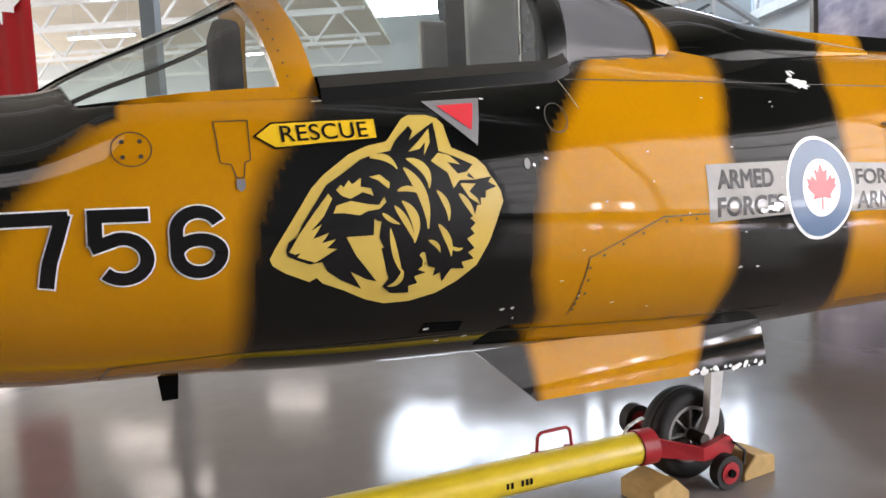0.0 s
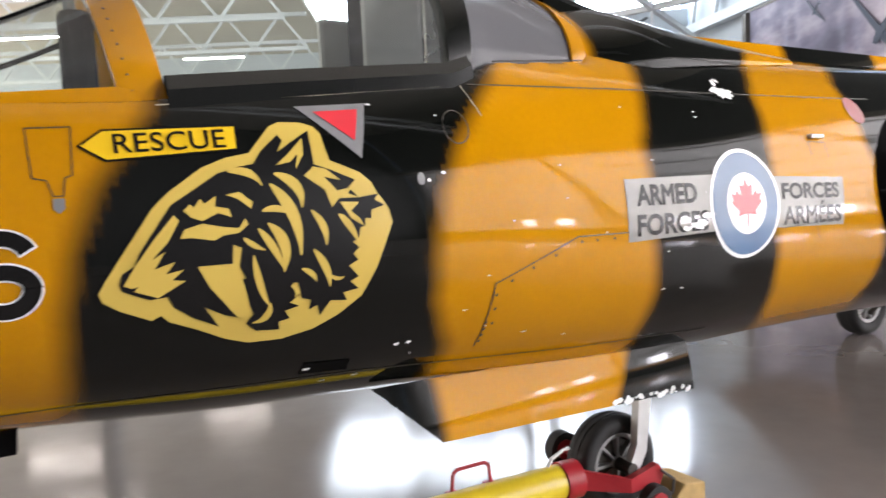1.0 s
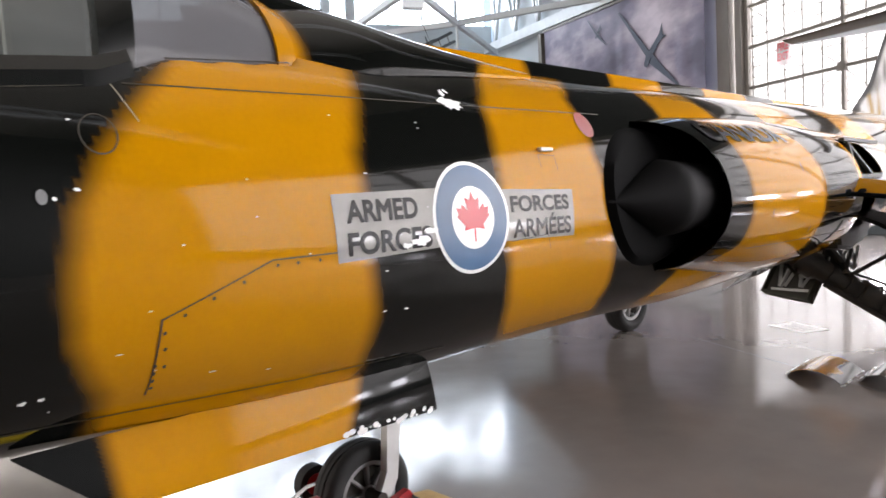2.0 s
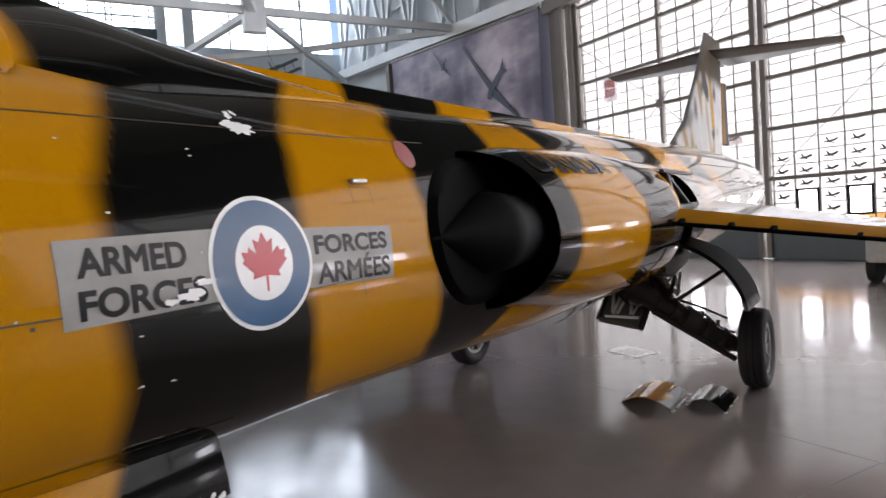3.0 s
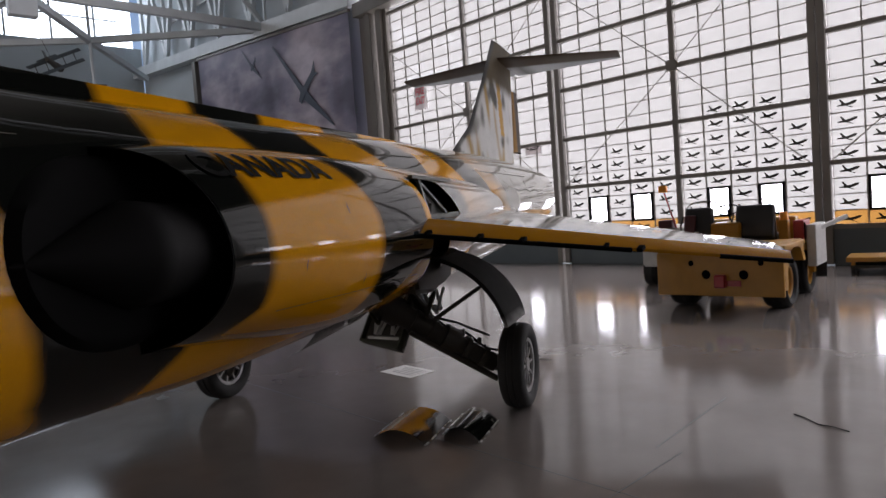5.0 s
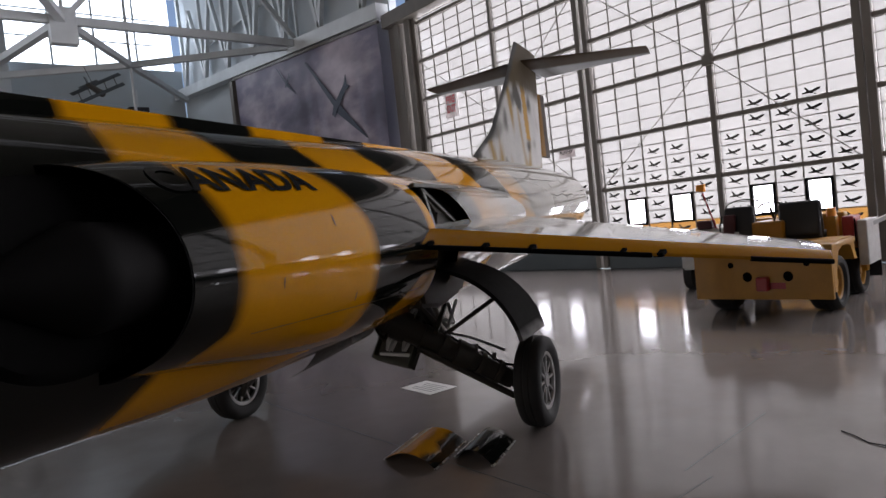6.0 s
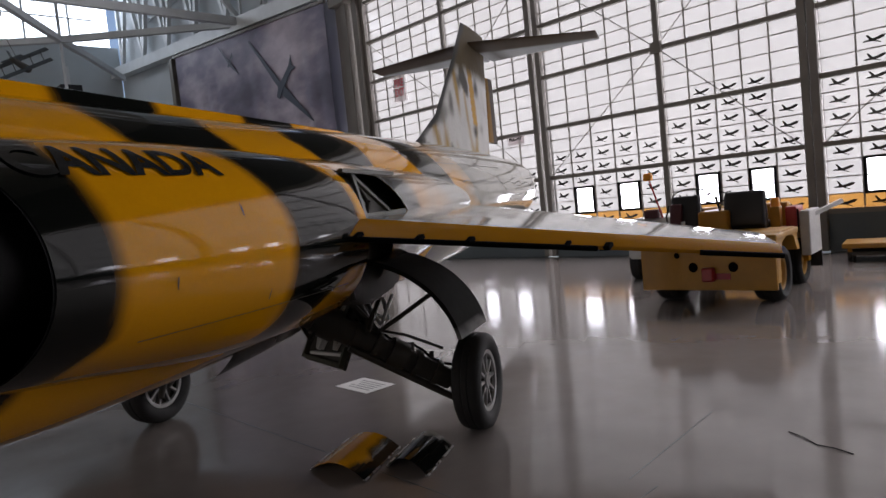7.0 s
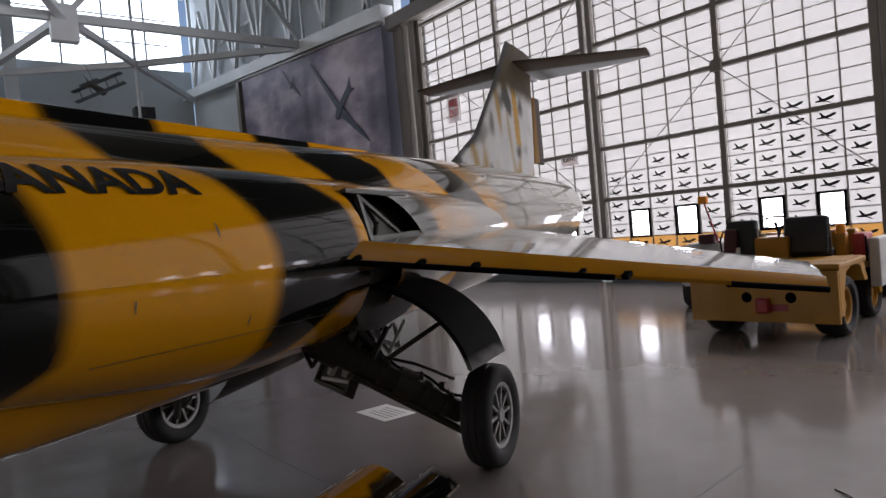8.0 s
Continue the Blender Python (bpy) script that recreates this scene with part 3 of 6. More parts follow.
def spine():
    bm = bmesh.new()
    rows = []
    for x in np.arange(-0.5, 7.6, 0.04):
        k = min(1.0, (x + 0.5) / 1.0)
        w = 0.13 + 0.10 * (1 - k)
        top = 2.285 + 0.10 * (1 - k) ** 2
        prof = ((w + 0.06, 2.06), (w + 0.012, top - 0.05), (w - 0.01, top - 0.012), (w - 0.05, top))
        row = [(x, -a, z) for a, z in prof] + [(x, a, z) for a, z in prof[::-1]]
        rows.append(row)
    grid(bm, rows)
    bmesh.ops.recalc_face_normals(bm, faces=bm.faces)
    ob = part("spine_fairing", bm, M["paint"], JET, "striped ridge along the top", smooth=30)
    cuts = [(-9, BLK), (0.34, YEL), (1.14, BLK), (1.98, YEL), (2.6, BLK), (3.27, YEL), (4.04, BLK), (4.65, YEL), (5.47, BLK), (6.1, YEL), (6.6, BARE)]

    def colour(c):
        col = cuts[0][1]
        for x0, nxt in cuts[1:]:
            col = blend(col, nxt, (c.x - x0) / 0.06 + 0.5)
        return col
    return paint(ob, colour)


spine()


def nac_row(x, sgn, cut=0.0):
    yc, zc, ry, rz, dn = interp(x, [(1.5, 0.52, 1.44, 0.40, 0.47, 0.36), (2.0, 0.50, 1.44, 0.46, 0.52, 0.41), (3.0, 0.48, 1.44, 0.55, 0.54, 0.53), (3.9, 0.46, 1.44, 0.58, 0.52, 0.53), (5.0, 0.44, 1.48, 0.52, 0.46, 0.46), (6.5, 0.40, 1.55, 0.38, 0.36, 0.36), (7.6, 0.36, 1.6, 0.3, 0.28, 0.28)])
    return [(yc - 0.12 + (ry + 0.12) * math.cos(a) ** 0.8, zc + (rz if a > 0 else dn) * math.sin(a)) for a in np.linspace(-math.pi / 2, math.pi / 2, 44)]


def lip_x(a):
    return 1.56 + 0.27 * math.cos(a) ** 1.2 + 0.08 * (1 if a < 0 else 0) * abs(math.sin(a)) ** 2


def nacelle(sgn):
    """sgn -1: the port side."""
    angs = np.linspace(-math.pi / 2, math.pi / 2, 44)
    bm = bmesh.new()
    rows = []
    for j, s in enumerate(np.linspace(0, 1, 80)):
        row = []
        for i, a in enumerate(angs):
            x0 = lip_x(a)
            x = x0 + (3.87 - x0) * s
            y, z = nac_row(x, sgn)[i]
            row.append((x, sgn * y, z))
        rows.append(row)
    inner = []
    for s, d in ((0.0, 0.0), (0.012, 0.012), (0.05, 0.02), (0.5, 0.02)):
        row = []
        for i, a in enumerate(angs):
            x = lip_x(a) + s * 2.2 + (-0.012 if s == 0.0 else 0.0)
            y, z = nac_row(x, sgn)[i]
            row.append((x, sgn * (y - d * math.cos(a)), z - d * math.sin(a)))
        inner.append(row)
    grid(bm, rows)
    bmesh.ops.recalc_face_normals(bm, faces=bm.faces)
    ob = part("intake_nacelle", bm, M["paint"], JET, "striped intake nacelle with a sharp black lip", smooth=40)

    def colour(c):
        k = 0.18 * noise.noise(Vector((c.x * 6, c.z * 6, 1)))
        b = 0.10 * (c.z - 1.5)
        x = c.x - 0.05 * math.cos((c.z - 1.4) * 3)
        col = blend(BLK, YEL, (x - 2.03 + b * 0.3 + 1.2 * max(0.0, 1.2 - c.z)) / 0.07 + 0.5 + k)
        col = blend(col, BLK, (x - 3.02 + 0.45 * max(0, c.z - 1.6)) / 0.09 + 0.5 + k)
        col = blend(col, YEL, (c.x - 3.74 + 1.2 * max(0.0, c.z - 1.74)) / 0.08 if c.z > 1.5 else 0.0)
        return blend(col, YEL, (c.x - 3.30 - 1.4 * (c.z - 1.02)) / 0.08 if c.z < 1.25 else 0.0)
    paint(ob, colour)
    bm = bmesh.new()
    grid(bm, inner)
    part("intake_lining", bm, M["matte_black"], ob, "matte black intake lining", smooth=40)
    # matte black disc that closes the duct deep inside
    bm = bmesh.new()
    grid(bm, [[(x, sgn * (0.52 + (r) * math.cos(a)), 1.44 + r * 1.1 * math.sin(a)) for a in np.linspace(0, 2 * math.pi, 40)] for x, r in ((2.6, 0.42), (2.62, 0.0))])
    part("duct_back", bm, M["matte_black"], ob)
    # shock cone on the fuselage side
    bm = bmesh.new()
    rows = []
    for k in range(24):
        s = k / 23
        x = 1.09 + 0.95 * s
        r = 0.215 * min(1.0, s / 0.47) - 0.06 * max(0.0, s - 0.47) + 0.003
        row = []
        for a in np.linspace(-math.pi / 2, math.pi / 2, 28):
            row.append((x, sgn * (0.66 + 0.02 * s + r * math.cos(a)), 1.485 + r * 0.95 * math.sin(a)))
        rows.append(row)
    grid(bm, rows)
    part("shock_cone", bm, M["cone"], JET, "half-cone in the air intake, coloured near-black for shade", smooth=50)
    # matte black sheet over the skin round the cone
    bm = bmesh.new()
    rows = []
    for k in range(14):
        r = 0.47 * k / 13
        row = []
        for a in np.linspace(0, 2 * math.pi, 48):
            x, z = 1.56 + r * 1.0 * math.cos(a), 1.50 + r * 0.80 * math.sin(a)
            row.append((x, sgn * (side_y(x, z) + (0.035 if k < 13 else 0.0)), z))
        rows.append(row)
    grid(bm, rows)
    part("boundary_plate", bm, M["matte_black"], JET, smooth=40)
    # aft fairing, behind an open bay at the wing root
    bm = bmesh.new()
    rows = []
    for s in np.linspace(0, 1, 60):
        row = []
        for i, a in enumerate(angs):
            x0 = 3.87 if a > 0.80 else (4.46 + 0.3 * (0.8 - a) if a > 0 else 4.2 + 0.1 * math.cos(a))
            x = x0 + (7.6 - x0) * s
            y, z = nac_row(x, sgn)[i]
            row.append((x, sgn * y, z))
        rows.append(row)
    grid(bm, rows)
    bmesh.ops.recalc_face_normals(bm, faces=bm.faces)
    ob = part("wing_root_fairing", bm, M["tail"], JET, "worn striped fairing behind the intake, paled for reflections", smooth=40)
    # pale mix over the stripes carries reflections as well as wear
    paint(ob, lambda c: blend(stripe(c.x, c.z), BARE, 0.15 + (c.x - 4.6) * 0.4 + 0.4 * noise.noise(Vector((c.x * 3, c.z * 6, 2)))))
    bm = bmesh.new()
    grid(bm, [[(x, sgn * (0.42 + 0.44 * math.cos(a) ** 0.8), 1.44 + 0.44 * math.sin(a)) for a in angs] for x in (3.7, 4.7)])
    part("bay_liner", bm, M["gear"], JET, "dark open equipment bay", smooth=40)
    for xa, za, xb, zb, w in ((3.98, 1.80, 4.34, 1.56, 0.03), (4.0, 1.81, 4.0, 1.52, 0.035), (3.86, 1.82, 4.46, 1.80, 0.04), (3.90, 1.53, 4.6, 1.545, 0.05)):
        part("bay_frame", beam(bmesh.new(), (xa, sgn * 0.90, za), (xb, sgn * 0.97, zb), w, w * 0.6), M["frame_green"], JET, "grubby primer-green bay frame")
    # solid dark block added for the deep shade in the wheel well
    well = bmesh.new()
    slab(well, [(x, sgn * 0.42, z) for x, z in ((3.86, 1.20), (3.90, 1.0), (4.2, 0.96), (4.62, 1.02), (4.75, 1.2), (4.6, 1.42), (3.95, 1.45))], (0, sgn * 0.46, 0))
    bmesh.ops.bevel(well, geom=well.edges[:], offset=0.03, segments=2, affect="EDGES")
    part("wheel_well_shade", well, M["gear"], JET, "dark grimy block filling the shaded wheel well at the wing root", smooth=40)
    for k in range(4):
        part("bay_pipe", path_tube(bmesh.new(), [(3.85 + 0.1 * k, sgn * 0.86, 1.2), (3.9 + 0.1 * k, sgn * 0.90, 1.5 + 0.04 * k), (3.95 + 0.13 * k, sgn * 0.74, 1.78)], 0.014 + 0.004 * (k % 2), 8), M["gear"], JET)


for sg in (-1, 1):
    nacelle(sg)


def wing(sgn):
    bm = bmesh.new()
    rows = []
    for k in np.linspace(0, 1, 24):
        y = 0.9 + 2.46 * k
        le, te = 3.75 + 1.08 * k, 6.75 - 0.55 * k
        zm, th = 1.51 - 0.43 * k, 0.052 - 0.030 * k
        row = []
        for s in np.linspace(0, 1, 26):
            row.append((le + (te - le) * s, sgn * y, zm + th * (4 * s * (1 - s)) ** 0.6))
        for s in np.linspace(1, 0, 26)[1:-1]:
            row.append((le + (te - le) * s, sgn * y, zm - th * (4 * s * (1 - s)) ** 0.6))
        rows.append(row)
    vs = grid(bm, rows, close=True)
    bm.faces.new(vs[-1])
    bmesh.ops.recalc_face_normals(bm, faces=bm.faces)
    ob = part("wing", bm, M["tail"], JET, "thin straight wing with worn upper skin, paled for window reflections", smooth=40)

    def colour(c):
        n1 = noise.noise(Vector((c.x * 1.5, c.y * 1.2, 3)))
        # pale upper base stands in for reflected windows; darker noise is streaks
        base = blend((0.38, 0.37, 0.34), (0.13, 0.115, 0.09), (n1 - 0.05) * 4 + 0.3 * noise.noise(Vector((c.x * 9, c.y * 4, 1))))
        return base if c.z > 1.51 - 0.175 * (abs(c.y) - 0.9) else blend(YEL, BLK, (n1 - 0.1) * 8)
    paint(ob, colour)
    # drooped leading-edge flap
    bm = bmesh.new()
    rows = []
    for k in np.linspace(0, 1, 20):
        y = 1.0 + 2.36 * k
        xh, zh = 3.78 + 1.06 * k, 1.525 - 0.425 * k
        ch = 0.20 * (1 - 0.45 * k)
        dr = radians(24)
        prof = ((0, 0.006), (-ch * 0.5, 0.012), (-ch, 0.0), (-ch * 1.02, -0.012), (-ch, -0.022), (-ch * 0.5, -0.026), (0, -0.034))
        rows.append([(xh + p * math.cos(dr) + q * math.sin(dr) * 0.3, sgn * y, zh + p * math.sin(dr) + q) for p, q in prof])
    vs = grid(bm, rows, close=True)
    bm.faces.new(vs[0])
    bm.faces.new(vs[-1])
    bmesh.ops.recalc_face_normals(bm, faces=bm.faces)
    fl = part("leading_edge_flap", bm, M["yellow"], JET, "drooped yellow leading-edge flap", smooth=30)
    for k, w in ((0.03, 0.05), (0.16, 0.05), (0.27, 0.05), (0.49, 0.03), (0.58, 0.05)):
        y, xh, zh = 1.0 + 2.36 * k, 3.78 + 1.06 * k, 1.525 - 0.425 * k
        part("black_clip", boxed(-0.03, 0.03, -w * 0.7, w * 0.7, -0.014, 0.014, 0.005, pose(xh - 0.165 * (1 - 0.45 * k), sgn * y, zh - 0.085 * (1 - 0.45 * k), 0, -24, sgn * 24)), M["matte_black"], fl)
    for a, b in ((0.0, 0.56), (0.80, 1.0)):
        pa = [(3.78 + 1.06 * k - 0.195 * (1 - 0.45 * k), sgn * (1.0 + 2.36 * k), 1.525 - 0.425 * k - 0.1 * (1 - 0.42 * k)) for k in (a, b)]
        part("edge_guard", tube(bmesh.new(), pa[0], pa[1], 0.017, seg=10), M["matte_black"], fl, "black rubber edge guard")
    return ob


for sg in (-1, 1):
    wing(sg)


def foil(name, loops, material, label, colour):
    """A thin tapered surface lofted through sections: rows of (leading point, trailing point, half thickness, direction of thickness)."""
    bm = bmesh.new()
    rows = []
    for le, te, th, d in loops:
        le, te, d = Vector(le), Vector(te), Vector(d)
        row = [le + (te - le) * s + d * th * (4 * s * (1 - s)) ** 0.5 for s in np.linspace(0, 1, 40)]
        row += [le + (te - le) * s - d * th * (4 * s * (1 - s)) ** 0.5 for s in np.linspace(1, 0, 40)[1:-1]]
        rows.append(row)
    vs = grid(bm, rows, close=True)
    bm.faces.new(vs[0])
    bm.faces.new(vs[-1])
    bmesh.ops.recalc_face_normals(bm, faces=bm.faces)
    ob = part(name, bm, material, JET, label, smooth=40)
    paint(ob, colour)
    return ob


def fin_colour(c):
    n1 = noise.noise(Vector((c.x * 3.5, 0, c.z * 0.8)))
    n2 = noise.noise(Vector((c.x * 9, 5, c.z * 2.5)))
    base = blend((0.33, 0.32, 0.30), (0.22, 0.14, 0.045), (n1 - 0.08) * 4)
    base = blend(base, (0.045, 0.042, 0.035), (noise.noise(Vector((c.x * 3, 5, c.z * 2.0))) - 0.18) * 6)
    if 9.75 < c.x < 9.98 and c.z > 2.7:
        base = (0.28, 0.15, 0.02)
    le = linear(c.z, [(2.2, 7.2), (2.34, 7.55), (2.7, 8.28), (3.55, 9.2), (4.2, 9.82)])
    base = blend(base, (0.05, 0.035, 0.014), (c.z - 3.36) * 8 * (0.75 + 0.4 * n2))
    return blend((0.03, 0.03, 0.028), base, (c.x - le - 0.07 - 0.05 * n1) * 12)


FIN = [(z, linear(z, [(2.2, 7.2), (2.34, 7.55), (2.7, 8.28), (3.55, 9.2), (4.2, 9.82)]), linear(z, [(2.2, 10.75), (4.2, 11.0)])) for z in np.linspace(2.15, 4.2, 44)]
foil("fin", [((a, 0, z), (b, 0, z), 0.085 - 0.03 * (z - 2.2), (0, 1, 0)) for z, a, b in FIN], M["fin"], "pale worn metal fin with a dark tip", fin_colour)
foil("rudder", [((10.76 + 0.12 * (z - 2.2), 0, z), (11.35 - 0.05 * (z - 2.6), 0, z), 0.035, (0, 1, 0)) for z in (2.5, 3.0, 3.55)], M["fin"], "grey rudder behind a dark hinge gap", lambda c: (0.16, 0.08, 0.015) if c.x < 11.0 else (0.04, 0.032, 0.026))
for sg in (-1, 1):
    foil("tailplane", [((9.95 + 0.62 * k, sg * (0.04 + 1.8 * k), 3.93 - 0.02 * k), (11.55 - 0.35 * k, sg * (0.04 + 1.8 * k), 3.93 - 0.02 * k), 0.05 - 0.03 * k, (0, 0, 1)) for k in np.linspace(0, 1, 10)], M["fin"], "white high-set tailplane with brown-black leading edge",
         lambda c: blend(blend((0.05, 0.03, 0.012), (0.30, 0.31, 0.31), (c.x - 10.5 - 0.26 * abs(c.y)) * 9), (0.06, 0.05, 0.04), (0.5 - abs(abs(c.y) - 0.28) * 3.0) * 2))
bm = bmesh.new()
grid(bm, [[(x, r * math.cos(a), z + r * math.sin(a)) for a in np.linspace(0, 2 * math.pi, 49)] for x, r, z in ((11.58, 0.50, 1.72), (11.85, 0.47, 1.73), (12.05, 0.44, 1.74), (12.03, 0.42, 1.74), (11.2, 0.40, 1.73), (11.19, 0.0, 1.73))])
part("exhaust_nozzle", bm, M["metal"], JET, "bare metal exhaust nozzle", smooth=40)


# canopy
def arch(x, a, inset=0.0):
    b, h = interp(x, [(-2.67, 0.36, 0.13), (-2.4, 0.45, 0.315), (-2.05, 0.585, 0.475), (-1.98, 0.59, 0.51), (-1.5, 0.625, 0.64), (-1.0, 0.63, 0.60), (-0.48, 0.60, 0.36), (-0.2, 0.56, 0.2)])
    zs = linear(x, SILL + [(-0.2, 2.06)]) - 0.01
    b = side_y(x, zs) - 0.045 if x > -2.3 else b * (side_y(-2.3, 1.77) - 0.045) / 0.478
    lean = interp(x, [(-2.67, -0.95), (-2.4, -0.18), (-2.0, -0.18), (-1.5, -0.05), (-1.1, 0.12), (-0.5, 0.05)])[0]
    dz = (h - inset) * math.sin(a)
    ca = math.cos(a)
    return (x + lean * dz, -(b - inset) * math.copysign(abs(ca) ** 1.6, ca), zs + dz)


def shell(x0, x1, n, a0=0.0, a1=math.pi, inset=0.0):
    bm = bmesh.new()
    grid(bm, [[arch(x, a, inset) for a in np.linspace(a0, a1, 40)] for x in np.linspace(x0, x1, n)])
    bmesh.ops.recalc_face_normals(bm, faces=bm.faces)
    return bm


can = thing("canopy", "", "", parent=JET)
part("windshield_glass", shell(-2.67, -2.06, 20), M["canopy"], can, "clear slightly green windshield", smooth=60)
for a in (0.95, math.pi - 0.95):
    part("windshield_post", path_tube(bmesh.new(), [arch(x, a, 0.004) for x in np.linspace(-2.66, -2.06, 14)], 0.009, 8), M["matte_black"], can, "dark post between the windshield panes", smooth=50)
part("canopy_glass", shell(-1.98, -1.13, 24), M["canopy"], can, "clear perspex canopy bubble", smooth=60)
part("aft_glass", shell(-1.05, -0.52, 14), M["dark_glass"], can, "dusty grey aft perspex panel", smooth=60)


def hoop(x0, x1, th, material, label, out=0.012):
    bm = bmesh.new()
    angs = np.linspace(0, math.pi, 48)
    rows = [[arch(x, a, i) for a in angs] for x, i in ((x0, th), (x0, -out), ((x0 + x1) / 2, -out * 1.3), (x1, -out), (x1, th), (x0, th))]
    grid(bm, rows)
    bmesh.ops.recalc_face_normals(bm, faces=bm.faces)
    return part("hoop_frame", bm, material, can, label, smooth=35)


hoop(-2.07, -1.965, 0.03, M["yellow"], "riveted yellow windshield hoop")
hoop(-1.145, -1.04, 0.04, M["black"], "black rear canopy hoop")
hoop(-0.535, -0.46, 0.02, M["yellow"], "yellow hoop behind the aft perspex")
for sg in (-1, 1):
    bm = bmesh.new()
    rows = []
    for x in np.linspace(-1.97, -1.06, 20):
        _, y, z = arch(x, 0.0)
        y = abs(y)
        rows.append([(x, sg * (y + q), z + r) for q, r in ((-0.03, 0.0), (-0.025, 0.075), (0.01, 0.07), (0.045, 0.03), (0.055, -0.02), (0.03, -0.06))])
    grid(bm, rows)
    bmesh.ops.recalc_face_normals(bm, faces=bm.faces)
    part("sill_rail", bm, M["black"], can, "chipped black canopy sill rail", smooth=30)
    bm = bmesh.new()
    rows = []
    for x in np.linspace(-2.67, -2.03, 20):
        _, y, z = arch(x, 0.0)
        y = abs(y)
        rows.append([(x, sg * (y + q), z + r) for q, r in ((-0.02, 0.045), (0.006, 0.05), (0.03, 0.0), (0.05, -0.05))])
    grid(bm, rows)
    bmesh.ops.recalc_face_normals(bm, faces=bm.faces)
    ob = part("windshield_sill", bm, M["paint"], can, "yellow and black windshield sill", smooth=30)
    paint(ob, lambda c: blend(BLK, YEL, (c.x + 2.50) / 0.05))
# fairing behind the canopy
bm = bmesh.new()
rows = []
for x in np.linspace(-0.47, 1.0, 70):
    zb, top = interp(x, [(-0.47, 2.0, 2.40), (-0.1, 2.03, 2.33), (0.4, 2.08, 2.265), (1.0, 2.13, 2.21)])
    b = side_y(x, zb) + 0.003
    k = min(1.0, (x + 0.47) / 0.5)
    k = k * k * (3 - 2 * k)
    row = []
    for a in np.linspace(0, math.pi, 40):
        p = Vector((x, -b * math.copysign(abs(math.cos(a)) ** 0.9, math.cos(a)), zb + (top - zb) * math.sin(a)))
        if k < 1.0:
            q = Vector(arch(-0.47, a))
            q.x += x + 0.47
            p = q.lerp(p, k)
        row.append(tuple(p))
    rows.append(row)
grid(bm, rows)
bmesh.ops.recalc_face_normals(bm, faces=bm.faces)
ob = part("canopy_fairing", bm, M["paint"], JET, "striped fairing behind the canopy", smooth=40)
paint(ob, lambda c: blend(YEL, BLK, (c.x + 0.42) / 0.05 + 0.5) if c.x < 0.1 else stripe(c.x, min(c.z, 2.2)))
# cockpit
seat = thing("ejection_seat", "", "", parent=JET, at=Matrix.Translation((0.17, 0, 0)))
part("headrest", boxed(-1.36, -1.2, -0.16, 0.16, 1.9, 2.48, 0.03), M["matte_black"], seat, "black padded headrest")
for sg in (-1, 1):
    part("seat_rail", boxed(-1.2, -1.13, sg * 0.2 - 0.03, sg * 0.2 + 0.03, 1.9, 2.5, 0.01), M["metal"], seat)
    part("headrest_wing", boxed(-1.45, -1.22, sg * 0.24 - 0.02, sg * 0.24 + 0.02, 1.95, 2.3, 0.02), M["strut"], seat)
for k in range(7):
    part("rung", boxed(-1.19, -1.15, -0.2, 0.2, 1.98 + 0.075 * k, 1.995 + 0.075 * k), M["metal"], seat)
part("instrument_coaming", boxed(-2.45, -2.12, -0.3, 0.3, 1.72, 1.86, 0.05), M["matte_black"], JET, "black instrument panel coaming")
part("gunsight", boxed(-2.2, -2.1, -0.12, 0.12, 1.8, 2.17, 0.03), M["matte_black"], JET)

